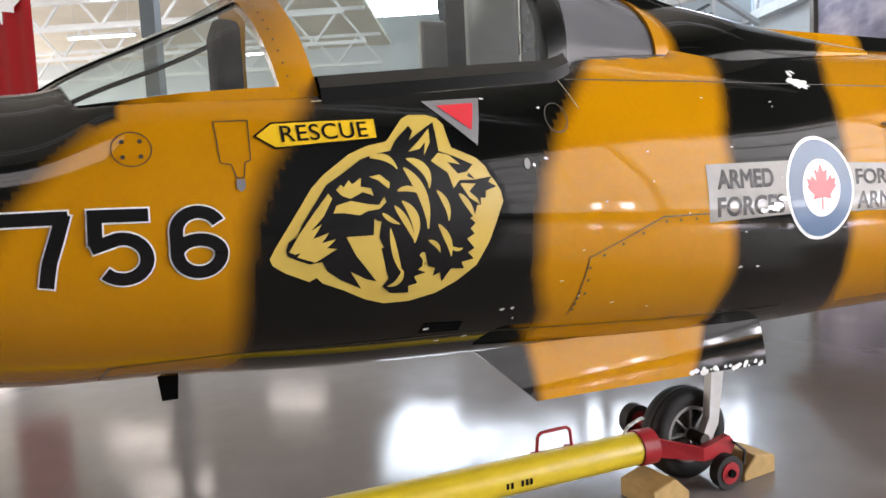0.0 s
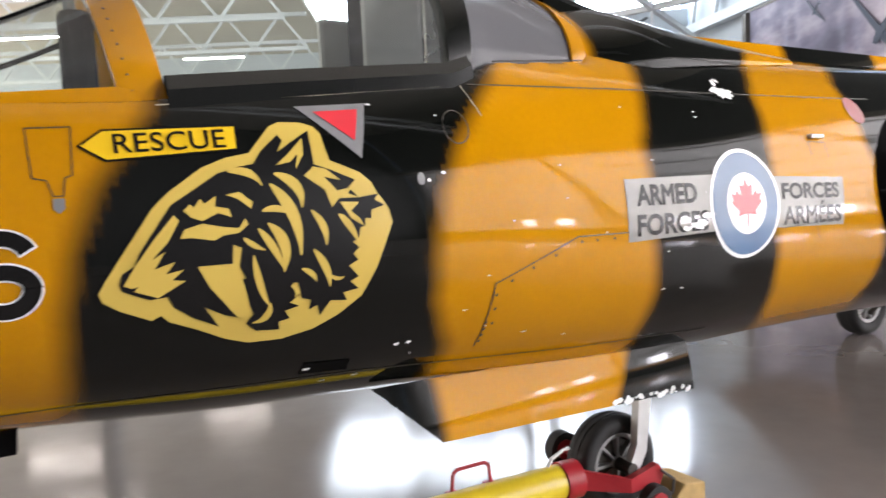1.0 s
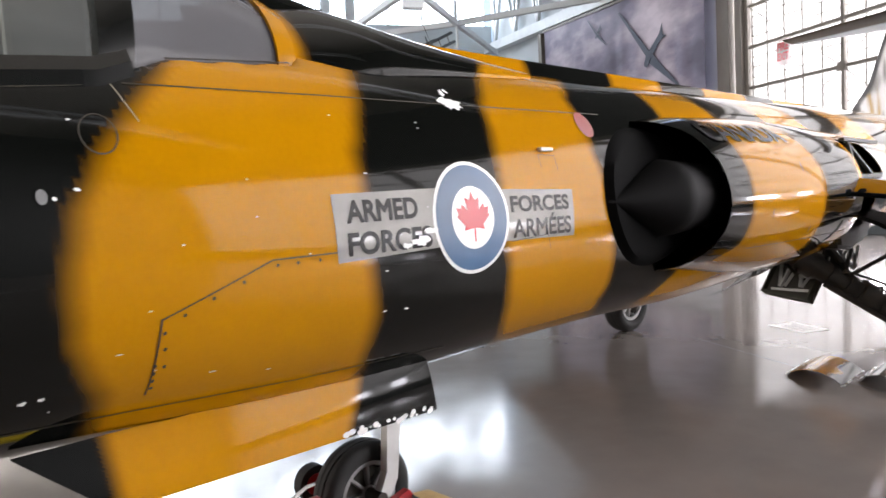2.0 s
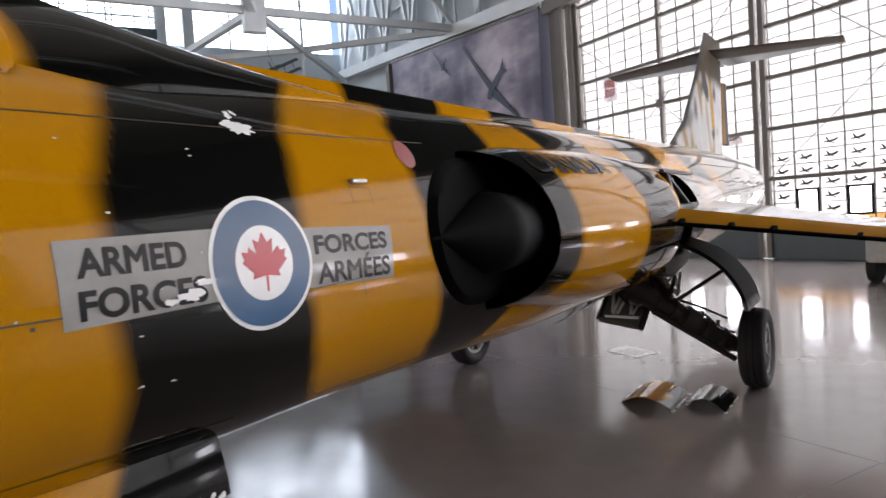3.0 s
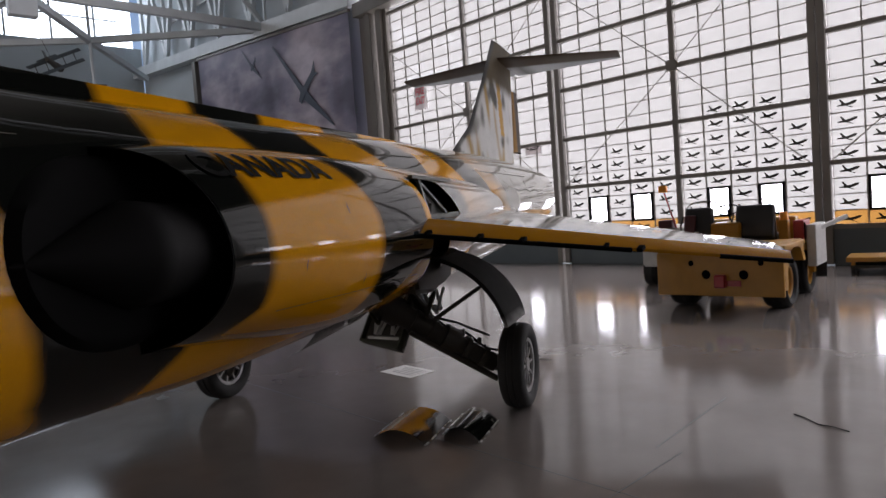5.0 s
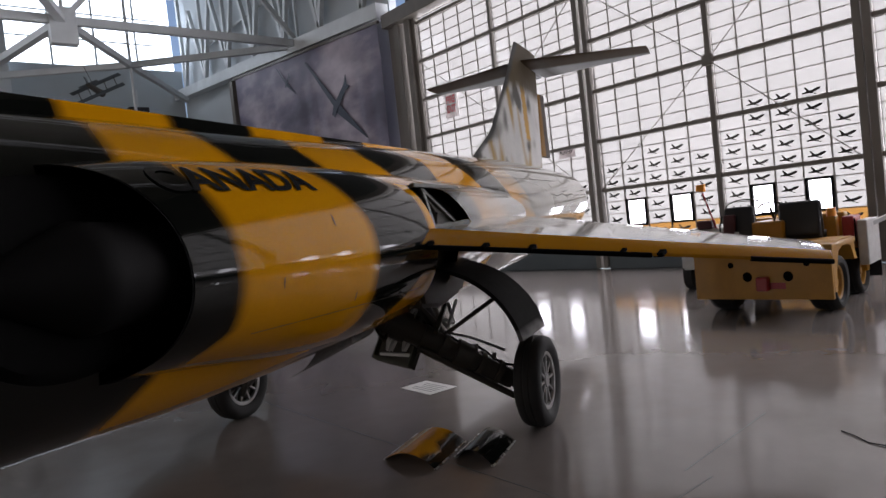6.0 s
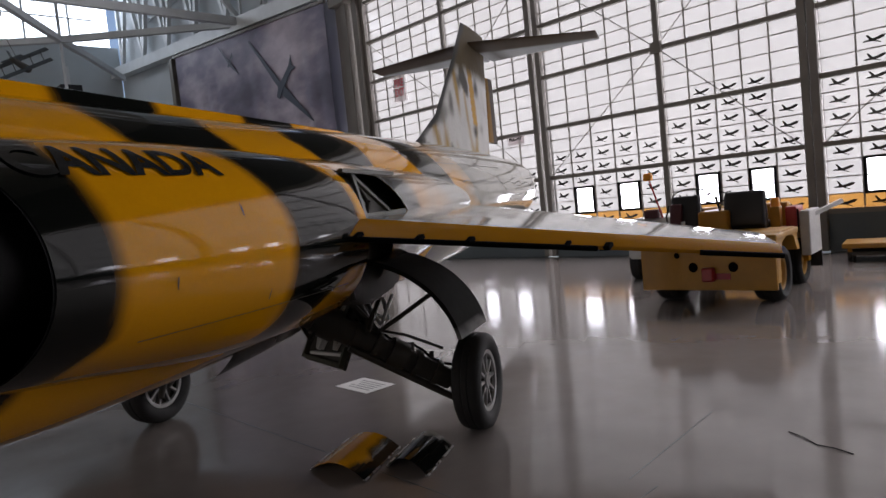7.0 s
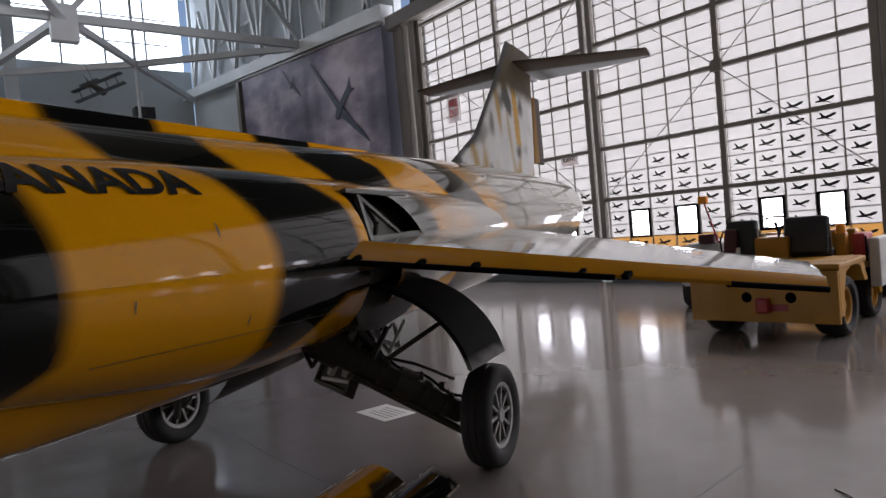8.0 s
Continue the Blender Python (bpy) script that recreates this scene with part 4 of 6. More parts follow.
# ---- landing gear ----
def wheel(parent, c, r, w, spokes, tyre_label="black rubber tyre"):
    """A wheel whose axle runs along y."""
    x0, y0, z0 = c
    wh = thing("wheel", "", "", parent=parent, at=Matrix.Translation(c))
    bm = bmesh.new()
    prof = [(0.62, -0.36), (0.70, -0.47), (0.85, -0.5), (0.95, -0.42), (0.985, -0.3), (0.99, -0.16), (0.98, -0.14), (0.98, -0.1), (1.0, -0.08), (1.0, 0.08), (0.98, 0.1), (0.98, 0.14), (0.99, 0.16), (0.985, 0.3), (0.95, 0.42), (0.85, 0.5), (0.70, 0.47), (0.62, 0.36)]
    grid(bm, [[(r * p * math.cos(a), w * q, r * p * math.sin(a)) for p, q in prof] for a in np.linspace(0, 2 * math.pi, 65)])
    bmesh.ops.remove_doubles(bm, verts=bm.verts, dist=1e-5)
    bmesh.ops.recalc_face_normals(bm, faces=bm.faces)
    part("tyre", bm, M["rubber"], wh, tyre_label, smooth=40)
    bm = bmesh.new()
    grid(bm, [[(r * p * math.cos(a), w * q, r * p * math.sin(a)) for p, q in ((0.0, -0.30), (0.16, -0.30), (0.2, -0.2), (0.5, -0.14), (0.56, -0.32), (0.64, -0.36), (0.64, 0.36), (0.56, 0.32), (0.5, 0.14), (0.2, 0.2), (0.16, 0.3), (0.0, 0.3))] for a in np.linspace(0, 2 * math.pi, 49)])
    bmesh.ops.remove_doubles(bm, verts=bm.verts, dist=1e-5)
    bmesh.ops.recalc_face_normals(bm, faces=bm.faces)
    rim = part("rim", bm, M["gear"] if spokes > 0 else M["tug"], wh, "dark grimy wheel centre" if spokes >= 0 else "yellow steel rim", smooth=30)
    if spokes > 0:
        for sg in (-1, 1):
            bm = bmesh.new()
            grid(bm, [[(r * p * math.cos(a), sg * w * q, r * p * math.sin(a)) for p, q in ((0.53, 0.26), (0.55, 0.36), (0.60, 0.385), (0.645, 0.37), (0.645, 0.3))] for a in np.linspace(0, 2 * math.pi, 49)])
            part("flange", bm, M["rim"], rim, "dusty alloy rim flange", smooth=40)
            part("hub", tube(bmesh.new(), (0, sg * w * 0.2, 0), (0, sg * w * 0.37, 0), 0.19 * r, 0.14 * r, seg=20), M["rim"], rim, "dusty alloy hub", smooth=40)
    for k in range(spokes):
        for sg in (-1, 1):
            part("spoke", boxed(0.16 * r, 0.56 * r, -0.016 * r * 2, 0.016 * r * 2, -0.02, 0.02, 0.004, pose(0, sg * 0.23 * w, 0, 0, 360 * k / spokes, 0) @ pose(0, 0, 0, 90, 0, 0)), M["rim"], rim)
    return wh


def nose_gear():
    g = thing("nose_gear", "", "", parent=JET)
    wheel(g, (0.0, 0.0, 0.235), 0.235, 0.15, 8)
    bm = bmesh.new()
    for sg in (-1,):
        slab(bm, [(0.04, -0.14, 0.92), (0.12, -0.14, 0.92), (0.14, -0.14, 0.58), (0.10, -0.14, 0.30), (0.04, -0.14, 0.2), (-0.02, -0.14, 0.22), (0.04, -0.14, 0.34), (0.06, -0.14, 0.58)], (0, 0.045, 0))
    part("fork_leg", bm, M["strut"], g, "pale grey one-sided fork leg")
    part("oleo", tube(bmesh.new(), (0.09, -0.04, 0.55), (0.09, -0.04, 1.0), 0.055, seg=20), M["strut"], g, smooth=40)
    part("axle", tube(bmesh.new(), (0, -0.15, 0.235), (0, 0.1, 0.235), 0.03), M["gear"], g, smooth=40)
    # port gear door: curved sheet
    bm = bmesh.new()

    def pt(s, k, o):
        x = (-1.40 + 0.23 * k) + (1.5 - 0.21 * k) * s
        return (x, -0.355 - 0.035 * math.sin(k * 1.6) - 0.08 * (1 - s) - o, 0.94 - 0.03 * s - (0.21 + 0.035 * s) * k)
    for o in (0.0, 0.02):
        grid(bm, [[pt(s, k, o) for k in np.linspace(0, 1, 24)] for s in np.linspace(0, 1, 120)])
    grid(bm, [[pt(s, 1, o) for o in (0.0, 0.02)] for s in np.linspace(0, 1, 40)])
    grid(bm, [[pt(1, k, o) for o in (0.0, 0.02)] for k in np.linspace(0, 1, 10)])
    grid(bm, [[pt(0, k, o) for o in (0.0, 0.02)] for k in np.linspace(0, 1, 10)])
    bmesh.ops.recalc_face_normals(bm, faces=bm.faces)
    ob = part("gear_door", bm, M["paint"], g, "yellow and black nose gear door with chipped edge", smooth=30)
    paint(ob, lambda c: blend(blend(BLK, YEL, (c.x + 1.16 + 0.1 * (c.z - 0.8)) / 0.05 + 0.5), BLK, (c.x + 0.30 - 0.5 * (c.z - 0.8)) / 0.05 + 0.5))
    chips = random.Random(5)
    for k in range(26):
        s = 0.62 + 0.36 * chips.random()
        p = Vector(pt(s, 0.90 + 0.09 * chips.random(), 0.022))
        q = 0.004 + 0.010 * chips.random()
        bm = bmesh.new()
        bm.faces.new([bm.verts.new(p + Vector((q * (1 + 0.6 * chips.random()) * math.cos(a), 0, q * math.sin(a)))) for a in np.linspace(0, 2 * math.pi, 8)[:-1]])
        part("paint_chip", bm, M["white"], ob)
    return g


nose_gear()


def main_gear(sg):
    g = thing("main_gear", "", "", parent=JET)
    wheel(g, (4.59, sg * 1.40, 0.33), 0.33, 0.20, 10)
    bm = bmesh.new()
    leg_a, leg_b = Vector((3.95, sg * 0.50, 0.96)), Vector((4.50, sg * 1.24, 0.36))
    box(bm, -0.5 * (leg_b - leg_a).length, 0.5 * (leg_b - leg_a).length, -0.055, 0.055, -0.07, 0.07, 0.028, Matrix.Translation((leg_a + leg_b) / 2) @ (leg_b - leg_a).to_track_quat("X", "Z").to_matrix().to_4x4())
    tube(bm, leg_a.lerp(leg_b, -0.05), leg_a.lerp(leg_b, 0.5), 0.10, 0.075, seg=18)
    for t0 in (0.3, 0.44, 0.72, 0.86):
        tube(bm, leg_a.lerp(leg_b, t0), leg_a.lerp(leg_b, t0 + 0.035), 0.092, seg=14)
        tube(bm, leg_a.lerp(leg_b, t0) + Vector((0.0, 0.0, 0.06)), leg_a.lerp(leg_b, t0) + Vector((0.02, 0.0, 0.13)), 0.018, seg=8)
    part("leg", bm, M["gear"], g, "grimy forged gear leg with collars and lugs", smooth=35)
    part("collar", tube(bmesh.new(), leg_a.lerp(leg_b, 0.55), leg_a.lerp(leg_b, 0.66), 0.10, seg=16), M["gear"], g, smooth=40)
    part("collar", tube(bmesh.new(), leg_a.lerp(leg_b, 0.05), leg_a.lerp(leg_b, 0.2), 0.11, seg=16), M["gear"], g, smooth=40)
    part("axle", tube(bmesh.new(), leg_b, (4.59, sg * 1.34, 0.33), 0.055, seg=16), M["gear"], g, smooth=40)
    part("drag_strut", tube(bmesh.new(), (4.25, sg * 0.62, 1.12), leg_a.lerp(leg_b, 0.5), 0.042), M["gear"], g, smooth=40)
    part("side_brace", tube(bmesh.new(), (4.06, sg * 0.72, 0.70), (4.47, sg * 1.25, 0.25), 0.024), M["gear"], g, smooth=40)
    part("link_rod", tube(bmesh.new(), leg_a.lerp(leg_b, 0.45) + Vector((0, 0, 0.05)), (4.55, sg * 1.18, 0.98), 0.016), M["gear"], g, smooth=40)
    part("link_rod", path_tube(bmesh.new(), [leg_a.lerp(leg_b, 0.5) + Vector((0.05, 0, 0.1)), (4.4, sg * 0.98, 0.70), (4.5, sg * 1.2, 0.58)], 0.010), M["gear"], g, smooth=40)
    part("brake_hose", path_tube(bmesh.new(), [leg_a.lerp(leg_b, t) + Vector((0.06, sg * 0.02, 0.07 + 0.02 * math.sin(t * 20))) for t in np.linspace(0.1, 0.98, 16)], 0.009), M["matte_black"], g, smooth=40)
    # curved outer door above the wheel
    bm = bmesh.new()

    def pt(s, k, o):
        a = radians(100 - 96 * s)
        return (4.0 + 0.60 * k + 0.37 * s, sg * (0.74 + (0.62 + o) * math.cos(a)), 0.62 + (0.62 + o) * math.sin(a))
    for o in (0.0, 0.03):
        grid(bm, [[pt(s, k, o) for k in np.linspace(0, 1, 6)] for s in np.linspace(0, 1, 24)])
    for k in (0, 1):
        grid(bm, [[pt(s, k, o) for o in (0.0, 0.03)] for s in np.linspace(0, 1, 24)])
    for s in (0, 1):
        grid(bm, [[pt(s, k, o) for o in (0.0, 0.03)] for k in np.linspace(0, 1, 6)])
    bmesh.ops.recalc_face_normals(bm, faces=bm.faces)
    ob = part("outer_door", bm, M["door_black"], g, "curved black gear door with bare chipped lower end", smooth=30)
    paint(ob, lambda c: blend((0.012, 0.012, 0.011), (0.30, 0.30, 0.29), (0.74 + 0.06 * noise.noise(c * 14) - c.z) * 25))
    return g


for sg in (-1, 1):
    main_gear(sg)


def belly_doors():
    """The ribbed centre door and the long forward door that hang open under the belly."""
    m = pose(4.62, -0.42, 0.90, 0, 28, -35)
    d = part("inner_door", boxed(-0.015, 0.015, -0.32, 0.32, -0.46, 0, 0.008, m), M["gear"], JET, "dark ribbed inner gear door")
    for y in (-0.31, 0.285):
        part("rib", boxed(-0.05, -0.013, y, y + 0.025, -0.45, -0.02, 0, m), M["frame_green"], d)
    for z in (-0.45, -0.05):
        part("rib", boxed(-0.05, -0.013, -0.30, 0.30, z, z + 0.025, 0, m), M["frame_green"], d)
    for ya, za, yb, zb in ((-0.27, -0.36, 0.2, -0.40), (-0.25, -0.09, -0.16, -0.34), (-0.14, -0.34, -0.04, -0.10), (-0.02, -0.10, 0.05, -0.36), (0.08, -0.08, 0.10, -0.37), (0.12, -0.36, 0.24, -0.1), (-0.24, -0.24, -0.08, -0.24)):
        part("rib", beam(bmesh.new(), m @ Vector((-0.03, ya, za)), m @ Vector((-0.03, yb, zb)), 0.028, 0.022), M["strut"], d)
    bm = bmesh.new()
    rows = []
    for s in np.linspace(0, 1, 24):
        x = 3.44 + 0.80 * s
        rows.append([(x, -0.06 - 0.30 * k - 0.06 * s, 0.65 + 0.08 * s + 0.20 * k * k + 0.04 * k) for k in np.linspace(0, 1, 8)])
    grid(bm, rows)
    bmesh.ops.solidify(bm, geom=bm.faces[:], thickness=0.015)
    ob = part("forward_door", bm, M["paint"], JET, "long black-edged forward gear door hanging ajar", smooth=40)
    paint(ob, lambda c: blend(BLK, (0.36, 0.35, 0.33), (c.x - 3.85) * 6))
    # wiring and pipes in the open wheel bay
    rn = random.Random(3)
    for k in range(12):
        x, y = 3.95 + 0.5 * rn.random(), -0.75 + 0.4 * rn.random()
        part("bay_pipe", path_tube(bmesh.new(), [(x, y, 1.0), (x + 0.1 * rn.uniform(-1, 1), y - 0.08, 0.86), (x + 0.2 * rn.uniform(-1, 1), y - 0.16 * rn.random(), 0.80), (x + 0.22, y - 0.1, 0.95)], 0.008 + 0.012 * rn.random(), 6), M["gear"] if k % 3 else M["strut"], JET)


belly_doors()

# ---- markings on the skin ----
def nac_y(x, z):
    rows = nac_row(x, -1)
    return float(np.interp(z, [r[1] for r in rows], [r[0] for r in rows]))


def wrapped(bm, surf, off, step=0.03):
    """Cuts a flat mesh in the xz plane into strips and lays it on the port skin."""
    if not bm.verts:
        return bm
    for axis, lo, hi in ((2, min(v.co.z for v in bm.verts), max(v.co.z for v in bm.verts)), (0, min(v.co.x for v in bm.verts), max(v.co.x for v in bm.verts))):
        st = step if axis == 2 else step * 2.5
        p = lo + st
        while p < hi:
            nrm = Vector((0, 0, 1)) if axis == 2 else Vector((1, 0, 0))
            bmesh.ops.bisect_plane(bm, geom=bm.verts[:] + bm.edges[:] + bm.faces[:], plane_co=nrm * p, plane_no=nrm)
            p += st
    for v in bm.verts:
        v.co.y = -(surf(v.co.x, v.co.z) + off)
    bmesh.ops.triangulate(bm, faces=[f for f in bm.faces if len(f.verts) > 4])
    bm.normal_update()
    for f in bm.faces:
        if f.normal.y > 0:
            f.normal_flip()
    return bm


def flat(points):
    bm = bmesh.new()
    bm.faces.new([bm.verts.new((x, 0, z)) for x, z in points])
    return bm


def disc2(cx, cz, rx, rz, n=56, r_in=0.0):
    bm = bmesh.new()
    if r_in:
        grid(bm, [[(cx + rx * k * math.cos(a), 0, cz + rz * k * math.sin(a)) for a in np.linspace(0, 2 * math.pi, n)] for k in (r_in, 1.0)])
    else:
        bm.faces.new([bm.verts.new((cx + rx * math.cos(a), 0, cz + rz * math.sin(a))) for a in np.linspace(0, 2 * math.pi, n)[:-1]])
    return bm


def letters(text, width, height, bold=0.0, spacing=1.0):
    """A flat mesh of the words, in the xz plane from the origin, fitted to a width and a height."""
    cu = bpy.data.curves.new("lettering", "FONT")
    cu.body, cu.size, cu.space_character = text, 1.0, spacing
    if bold:
        cu.fill_mode, cu.bevel_depth, cu.bevel_resolution = "FRONT", bold, 0
    ob = new("lettering", cu)
    me = bpy.data.meshes.new_from_object(ob.evaluated_get(bpy.context.evaluated_depsgraph_get()))
    bpy.data.objects.remove(ob)
    bm = bmesh.new()
    bm.from_mesh(me)
    bpy.data.meshes.remove(me)
    x0, x1 = min(v.co.x for v in bm.verts), max(v.co.x for v in bm.verts)
    y0, y1 = min(v.co.y for v in bm.verts), max(v.co.y for v in bm.verts)
    for v in bm.verts:
        v.co = Vector(((v.co.x - x0) / (x1 - x0) * width, 0, (v.co.y - y0) / (y1 - y0) * height))
    return bm


def moved(bm, x, z, turn=0.0):
    bmesh.ops.transform(bm, matrix=pose(x, 0, z, 0, turn, 0), verts=bm.verts)
    return bm


def mark(name, bm, material, label="", off=0.004, surf=side_y, step=0.03, parent=JET):
    return part(name, wrapped(bm, surf, off, step), material, parent, label, smooth=60)


nums = thing("nose_number", "", "", parent=JET)


def ribbon(pts, w):
    """A flat band of constant width along a line of points (x, z)."""
    left, right = [], []
    for i, (x, z) in enumerate(pts):
        a, b = Vector(pts[max(0, i - 1)]), Vector(pts[min(len(pts) - 1, i + 1)])
        d = (b - a).normalized()
        e = 0.0 if 0 < i < len(pts) - 1 else (w - DIGIT_W) / 2 * (-1 if i == 0 else 1)
        left.append((x - d.y * w / 2 + d.x * e, z + d.x * w / 2 + d.y * e))
        right.append((x + d.y * w / 2 + d.x * e, z - d.x * w / 2 + d.y * e))
    bm = bmesh.new()
    for i in range(len(pts) - 1):
        bm.faces.new([bm.verts.new((p, 0, q)) for p, q in (left[i], left[i + 1], right[i + 1], right[i])])
    bmesh.ops.remove_doubles(bm, verts=bm.verts, dist=1e-6)
    return bm


def arc(cx, cz, rx, rz, a0, a1, n=18):
    return [(cx + rx * math.cos(radians(a)), cz + rz * math.sin(radians(a))) for a in np.linspace(a0, a1, n)]


DIGIT_W = 0.033
DIGITS = {
    "7": [[(-2.775, 1.506), (-2.627, 1.506)], [(-2.636, 1.515), (-2.655, 1.455), (-2.676, 1.395), (-2.688, 1.335)]],
    "5": [[(-2.585, 1.506), (-2.446, 1.504)], [(-2.568, 1.515), (-2.572, 1.432)], [(-2.583, 1.427)] + arc(-2.512, 1.395, 0.056, 0.052, 118, -140)],
    "6": [arc(-2.330, 1.455, 0.054, 0.050, 25, 180) + [(-2.384, 1.42)] + arc(-2.331, 1.397, 0.054, 0.050, 180, 360) + arc(-2.331, 1.397, 0.054, 0.036, 0, 165)]}
for ch in "756":
    for pts in DIGITS[ch]:
        mark("digit_edge", ribbon(pts, DIGIT_W + 0.008), M["white"], "", 0.0035, parent=nums)
        mark("digit", ribbon(pts, DIGIT_W), M["ink"], "black painted digit with white edge", 0.0055, parent=nums)

arrow = mark("rescue_arrow", flat([(-2.173, 1.70), (-2.122, 1.739), (-1.826, 1.752), (-1.826, 1.688), (-2.118, 1.663)]), M["ink"], "yellow arrow with black lettering", 0.003)
mark("arrow_face", flat([(-2.165, 1.70), (-2.120, 1.734), (-1.830, 1.747), (-1.830, 1.692), (-2.116, 1.668)]), M["arrow_yellow"], "", 0.005, parent=arrow)
mark("arrow_text", moved(letters("RESCUE", 0.245, 0.046, 0.006, 1.05), -2.098, 1.682, -2.8), M["ink"], "", 0.007, parent=arrow)
tri = mark("warning_triangle", flat([(-1.668, 1.803), (-1.468, 1.818), (-1.506, 1.664)]), M["grey_decal"], "grey-edged red warning triangle", 0.003)
mark("triangle_face", flat([(-1.622, 1.790), (-1.494, 1.800), (-1.518, 1.712)]), M["red"], "", 0.005, parent=tri)


def emb(p, q):
    return (-2.19 + p * 0.000825, 1.792 - q * 0.000773)


emblem = mark("emblem", flat([emb(p, q) for p, q in ((42, 550), (60, 515), (120, 420), (190, 310), (235, 262), (330, 190), (400, 160), (470, 145), (510, 95), (540, 58), (570, 42), (640, 42), (680, 55), (700, 80), (708, 130), (718, 172), (760, 190), (815, 215), (850, 250), (866, 285), (885, 310), (905, 345), (915, 390), (890, 450), (850, 550), (800, 640), (720, 700), (640, 740), (540, 762), (440, 760), (370, 735), (290, 690), (215, 655), (195, 632), (170, 645), (90, 605), (50, 575))]), M["emblem_yellow"], "pale yellow emblem patch with black brush strokes", 0.003)
INKS = [((95, 525), (105, 495), (135, 475), (150, 440), (240, 300), (300, 260), (370, 210), (430, 190), (480, 180), (505, 140), (562, 85), (575, 105), (555, 142), (600, 110), (660, 70), (665, 190), (640, 420), (640, 600), (585, 570), (440, 560), (415, 500), (425, 445), (400, 430), (395, 490), (300, 490), (330, 560), (405, 665), (370, 655), (312, 620), (352, 690), (280, 650), (230, 610), (215, 575), (170, 580), (130, 562), (100, 545)),
        ((560, 190), (665, 185), (720, 205), (795, 240), (770, 265), (800, 300), (870, 290), (855, 310), (888, 330), (842, 345), (838, 374), (818, 372), (816, 400), (800, 402), (790, 440), (770, 450), (792, 470), (770, 490), (786, 512), (755, 530), (786, 570), (760, 585), (786, 612), (735, 622), (748, 650), (692, 645), (660, 695), (650, 655), (622, 668), (628, 635), (600, 625), (585, 560)),
        ((420, 540), (590, 540), (568, 580), (592, 612), (562, 636), (592, 650), (548, 662), (562, 690), (528, 698), (532, 726), (460, 720), (430, 690), (452, 660), (440, 630))]
for shape in INKS:
    mark("emblem_black", flat([emb(p, q) for p, q in shape]), M["ink"], "", 0.0045 + 0.0003 * INKS.index(shape), parent=emblem)


def stroke(x0, y0, x1, y1, x2, y2, w):
    """A curved brush stroke, thick in the middle and pointed at its ends."""
    left, right = [], []
    for t in np.linspace(0, 1, 12):
        p = Vector(((1 - t) ** 2 * x0 + 2 * t * (1 - t) * x1 + t * t * x2, (1 - t) ** 2 * y0 + 2 * t * (1 - t) * y1 + t * t * y2))
        d = Vector((2 * (1 - t) * (x1 - x0) + 2 * t * (x2 - x1), 2 * (1 - t) * (y1 - y0) + 2 * t * (y2 - y1))).normalized()
        h = w * math.sin(math.pi * min(0.97, max(0.03, t ** 0.8))) ** 0.8
        left.append(emb(p.x - d.y * h, p.y + d.x * h))
        right.append(emb(p.x + d.y * h, p.y - d.x * h))
    return flat(left + right[::-1])


for st in ((535, 212, 625, 240, 612, 325, 17), (520, 245, 605, 330, 600, 480, 19), (490, 332, 540, 310, 580, 350, 11), (505, 370, 575, 430, 545, 530, 17), (475, 385, 520, 440, 548, 528, 12), (430, 410, 455, 440, 492, 455, 9), (640, 335, 690, 390, 682, 455, 12),
           (728, 352, 765, 385, 790, 455, 12), (640, 465, 690, 530, 690, 595, 13), (690, 555, 715, 580, 738, 565, 7), (600, 525, 640, 540, 645, 575, 9), (456, 468, 470, 590, 500, 640, 11), (502, 630, 500, 690, 448, 690, 11), (565, 578, 596, 590, 578, 620, 8), (402, 204, 470, 190, 497, 250, 13)):
    mark("emblem_stroke", stroke(*st), M["emblem_yellow"], "", 0.006, parent=emblem)
for shape in (((105, 530), (140, 470), (190, 400), (245, 330), (258, 348), (225, 410), (180, 460), (216, 438), (160, 530), (125, 540)), ((130, 550), (180, 490), (240, 470), (215, 505), (262, 495), (230, 525), (265, 530), (190, 575)),
              ((272, 318), (290, 300), (300, 310), (318, 285), (330, 300), (362, 278), (358, 310), (395, 318), (402, 345), (365, 330), (320, 352), (290, 340)), ((258, 402), (270, 375), (320, 360), (380, 375), (420, 380), (440, 350), (447, 370), (420, 395), (375, 400), (350, 414), (290, 402)),
              ((390, 275), (430, 268), (465, 300), (460, 322), (435, 300), (425, 290)), ((545, 186), (585, 150), (637, 96), (634, 150), (605, 200), (615, 150), (590, 176)),
              ((628, 222), (660, 192), (700, 200), (745, 240), (692, 228), (730, 275), (780, 265), (765, 285), (800, 300), (735, 300), (708, 330), (690, 270), (650, 240)), ((298, 490), (395, 490), (400, 440), (424, 440), (412, 500), (442, 640), (432, 672), (405, 665), (330, 560)), ((735, 312), (800, 316), (770, 345), (800, 372), (812, 398), (770, 370))):
    mark("emblem_stroke", flat([emb(p, q) for p, q in shape]), M["emblem_yellow"], "", 0.0063, parent=emblem)

# roundel and placards
pl = mark("placard", flat([(-0.53, 1.365), (-0.06, 1.375), (-0.06, 1.59), (-0.535, 1.583)]), M["placard"], "grey placard with black lettering", 0.002)
mark("placard_text", moved(letters("ARMED", 0.315, 0.074, 0.032), -0.485, 1.488), M["ink"], "", 0.0032, parent=pl)
mark("placard_text", moved(letters("FORCES", 0.375, 0.076, 0.032), -0.488, 1.382), M["ink"], "", 0.0032, parent=pl)
pl = mark("placard", flat([(0.30, 1.365), (0.80, 1.35), (0.815, 1.56), (0.30, 1.575)]), M["placard"], "grey placard with black lettering", 0.002)
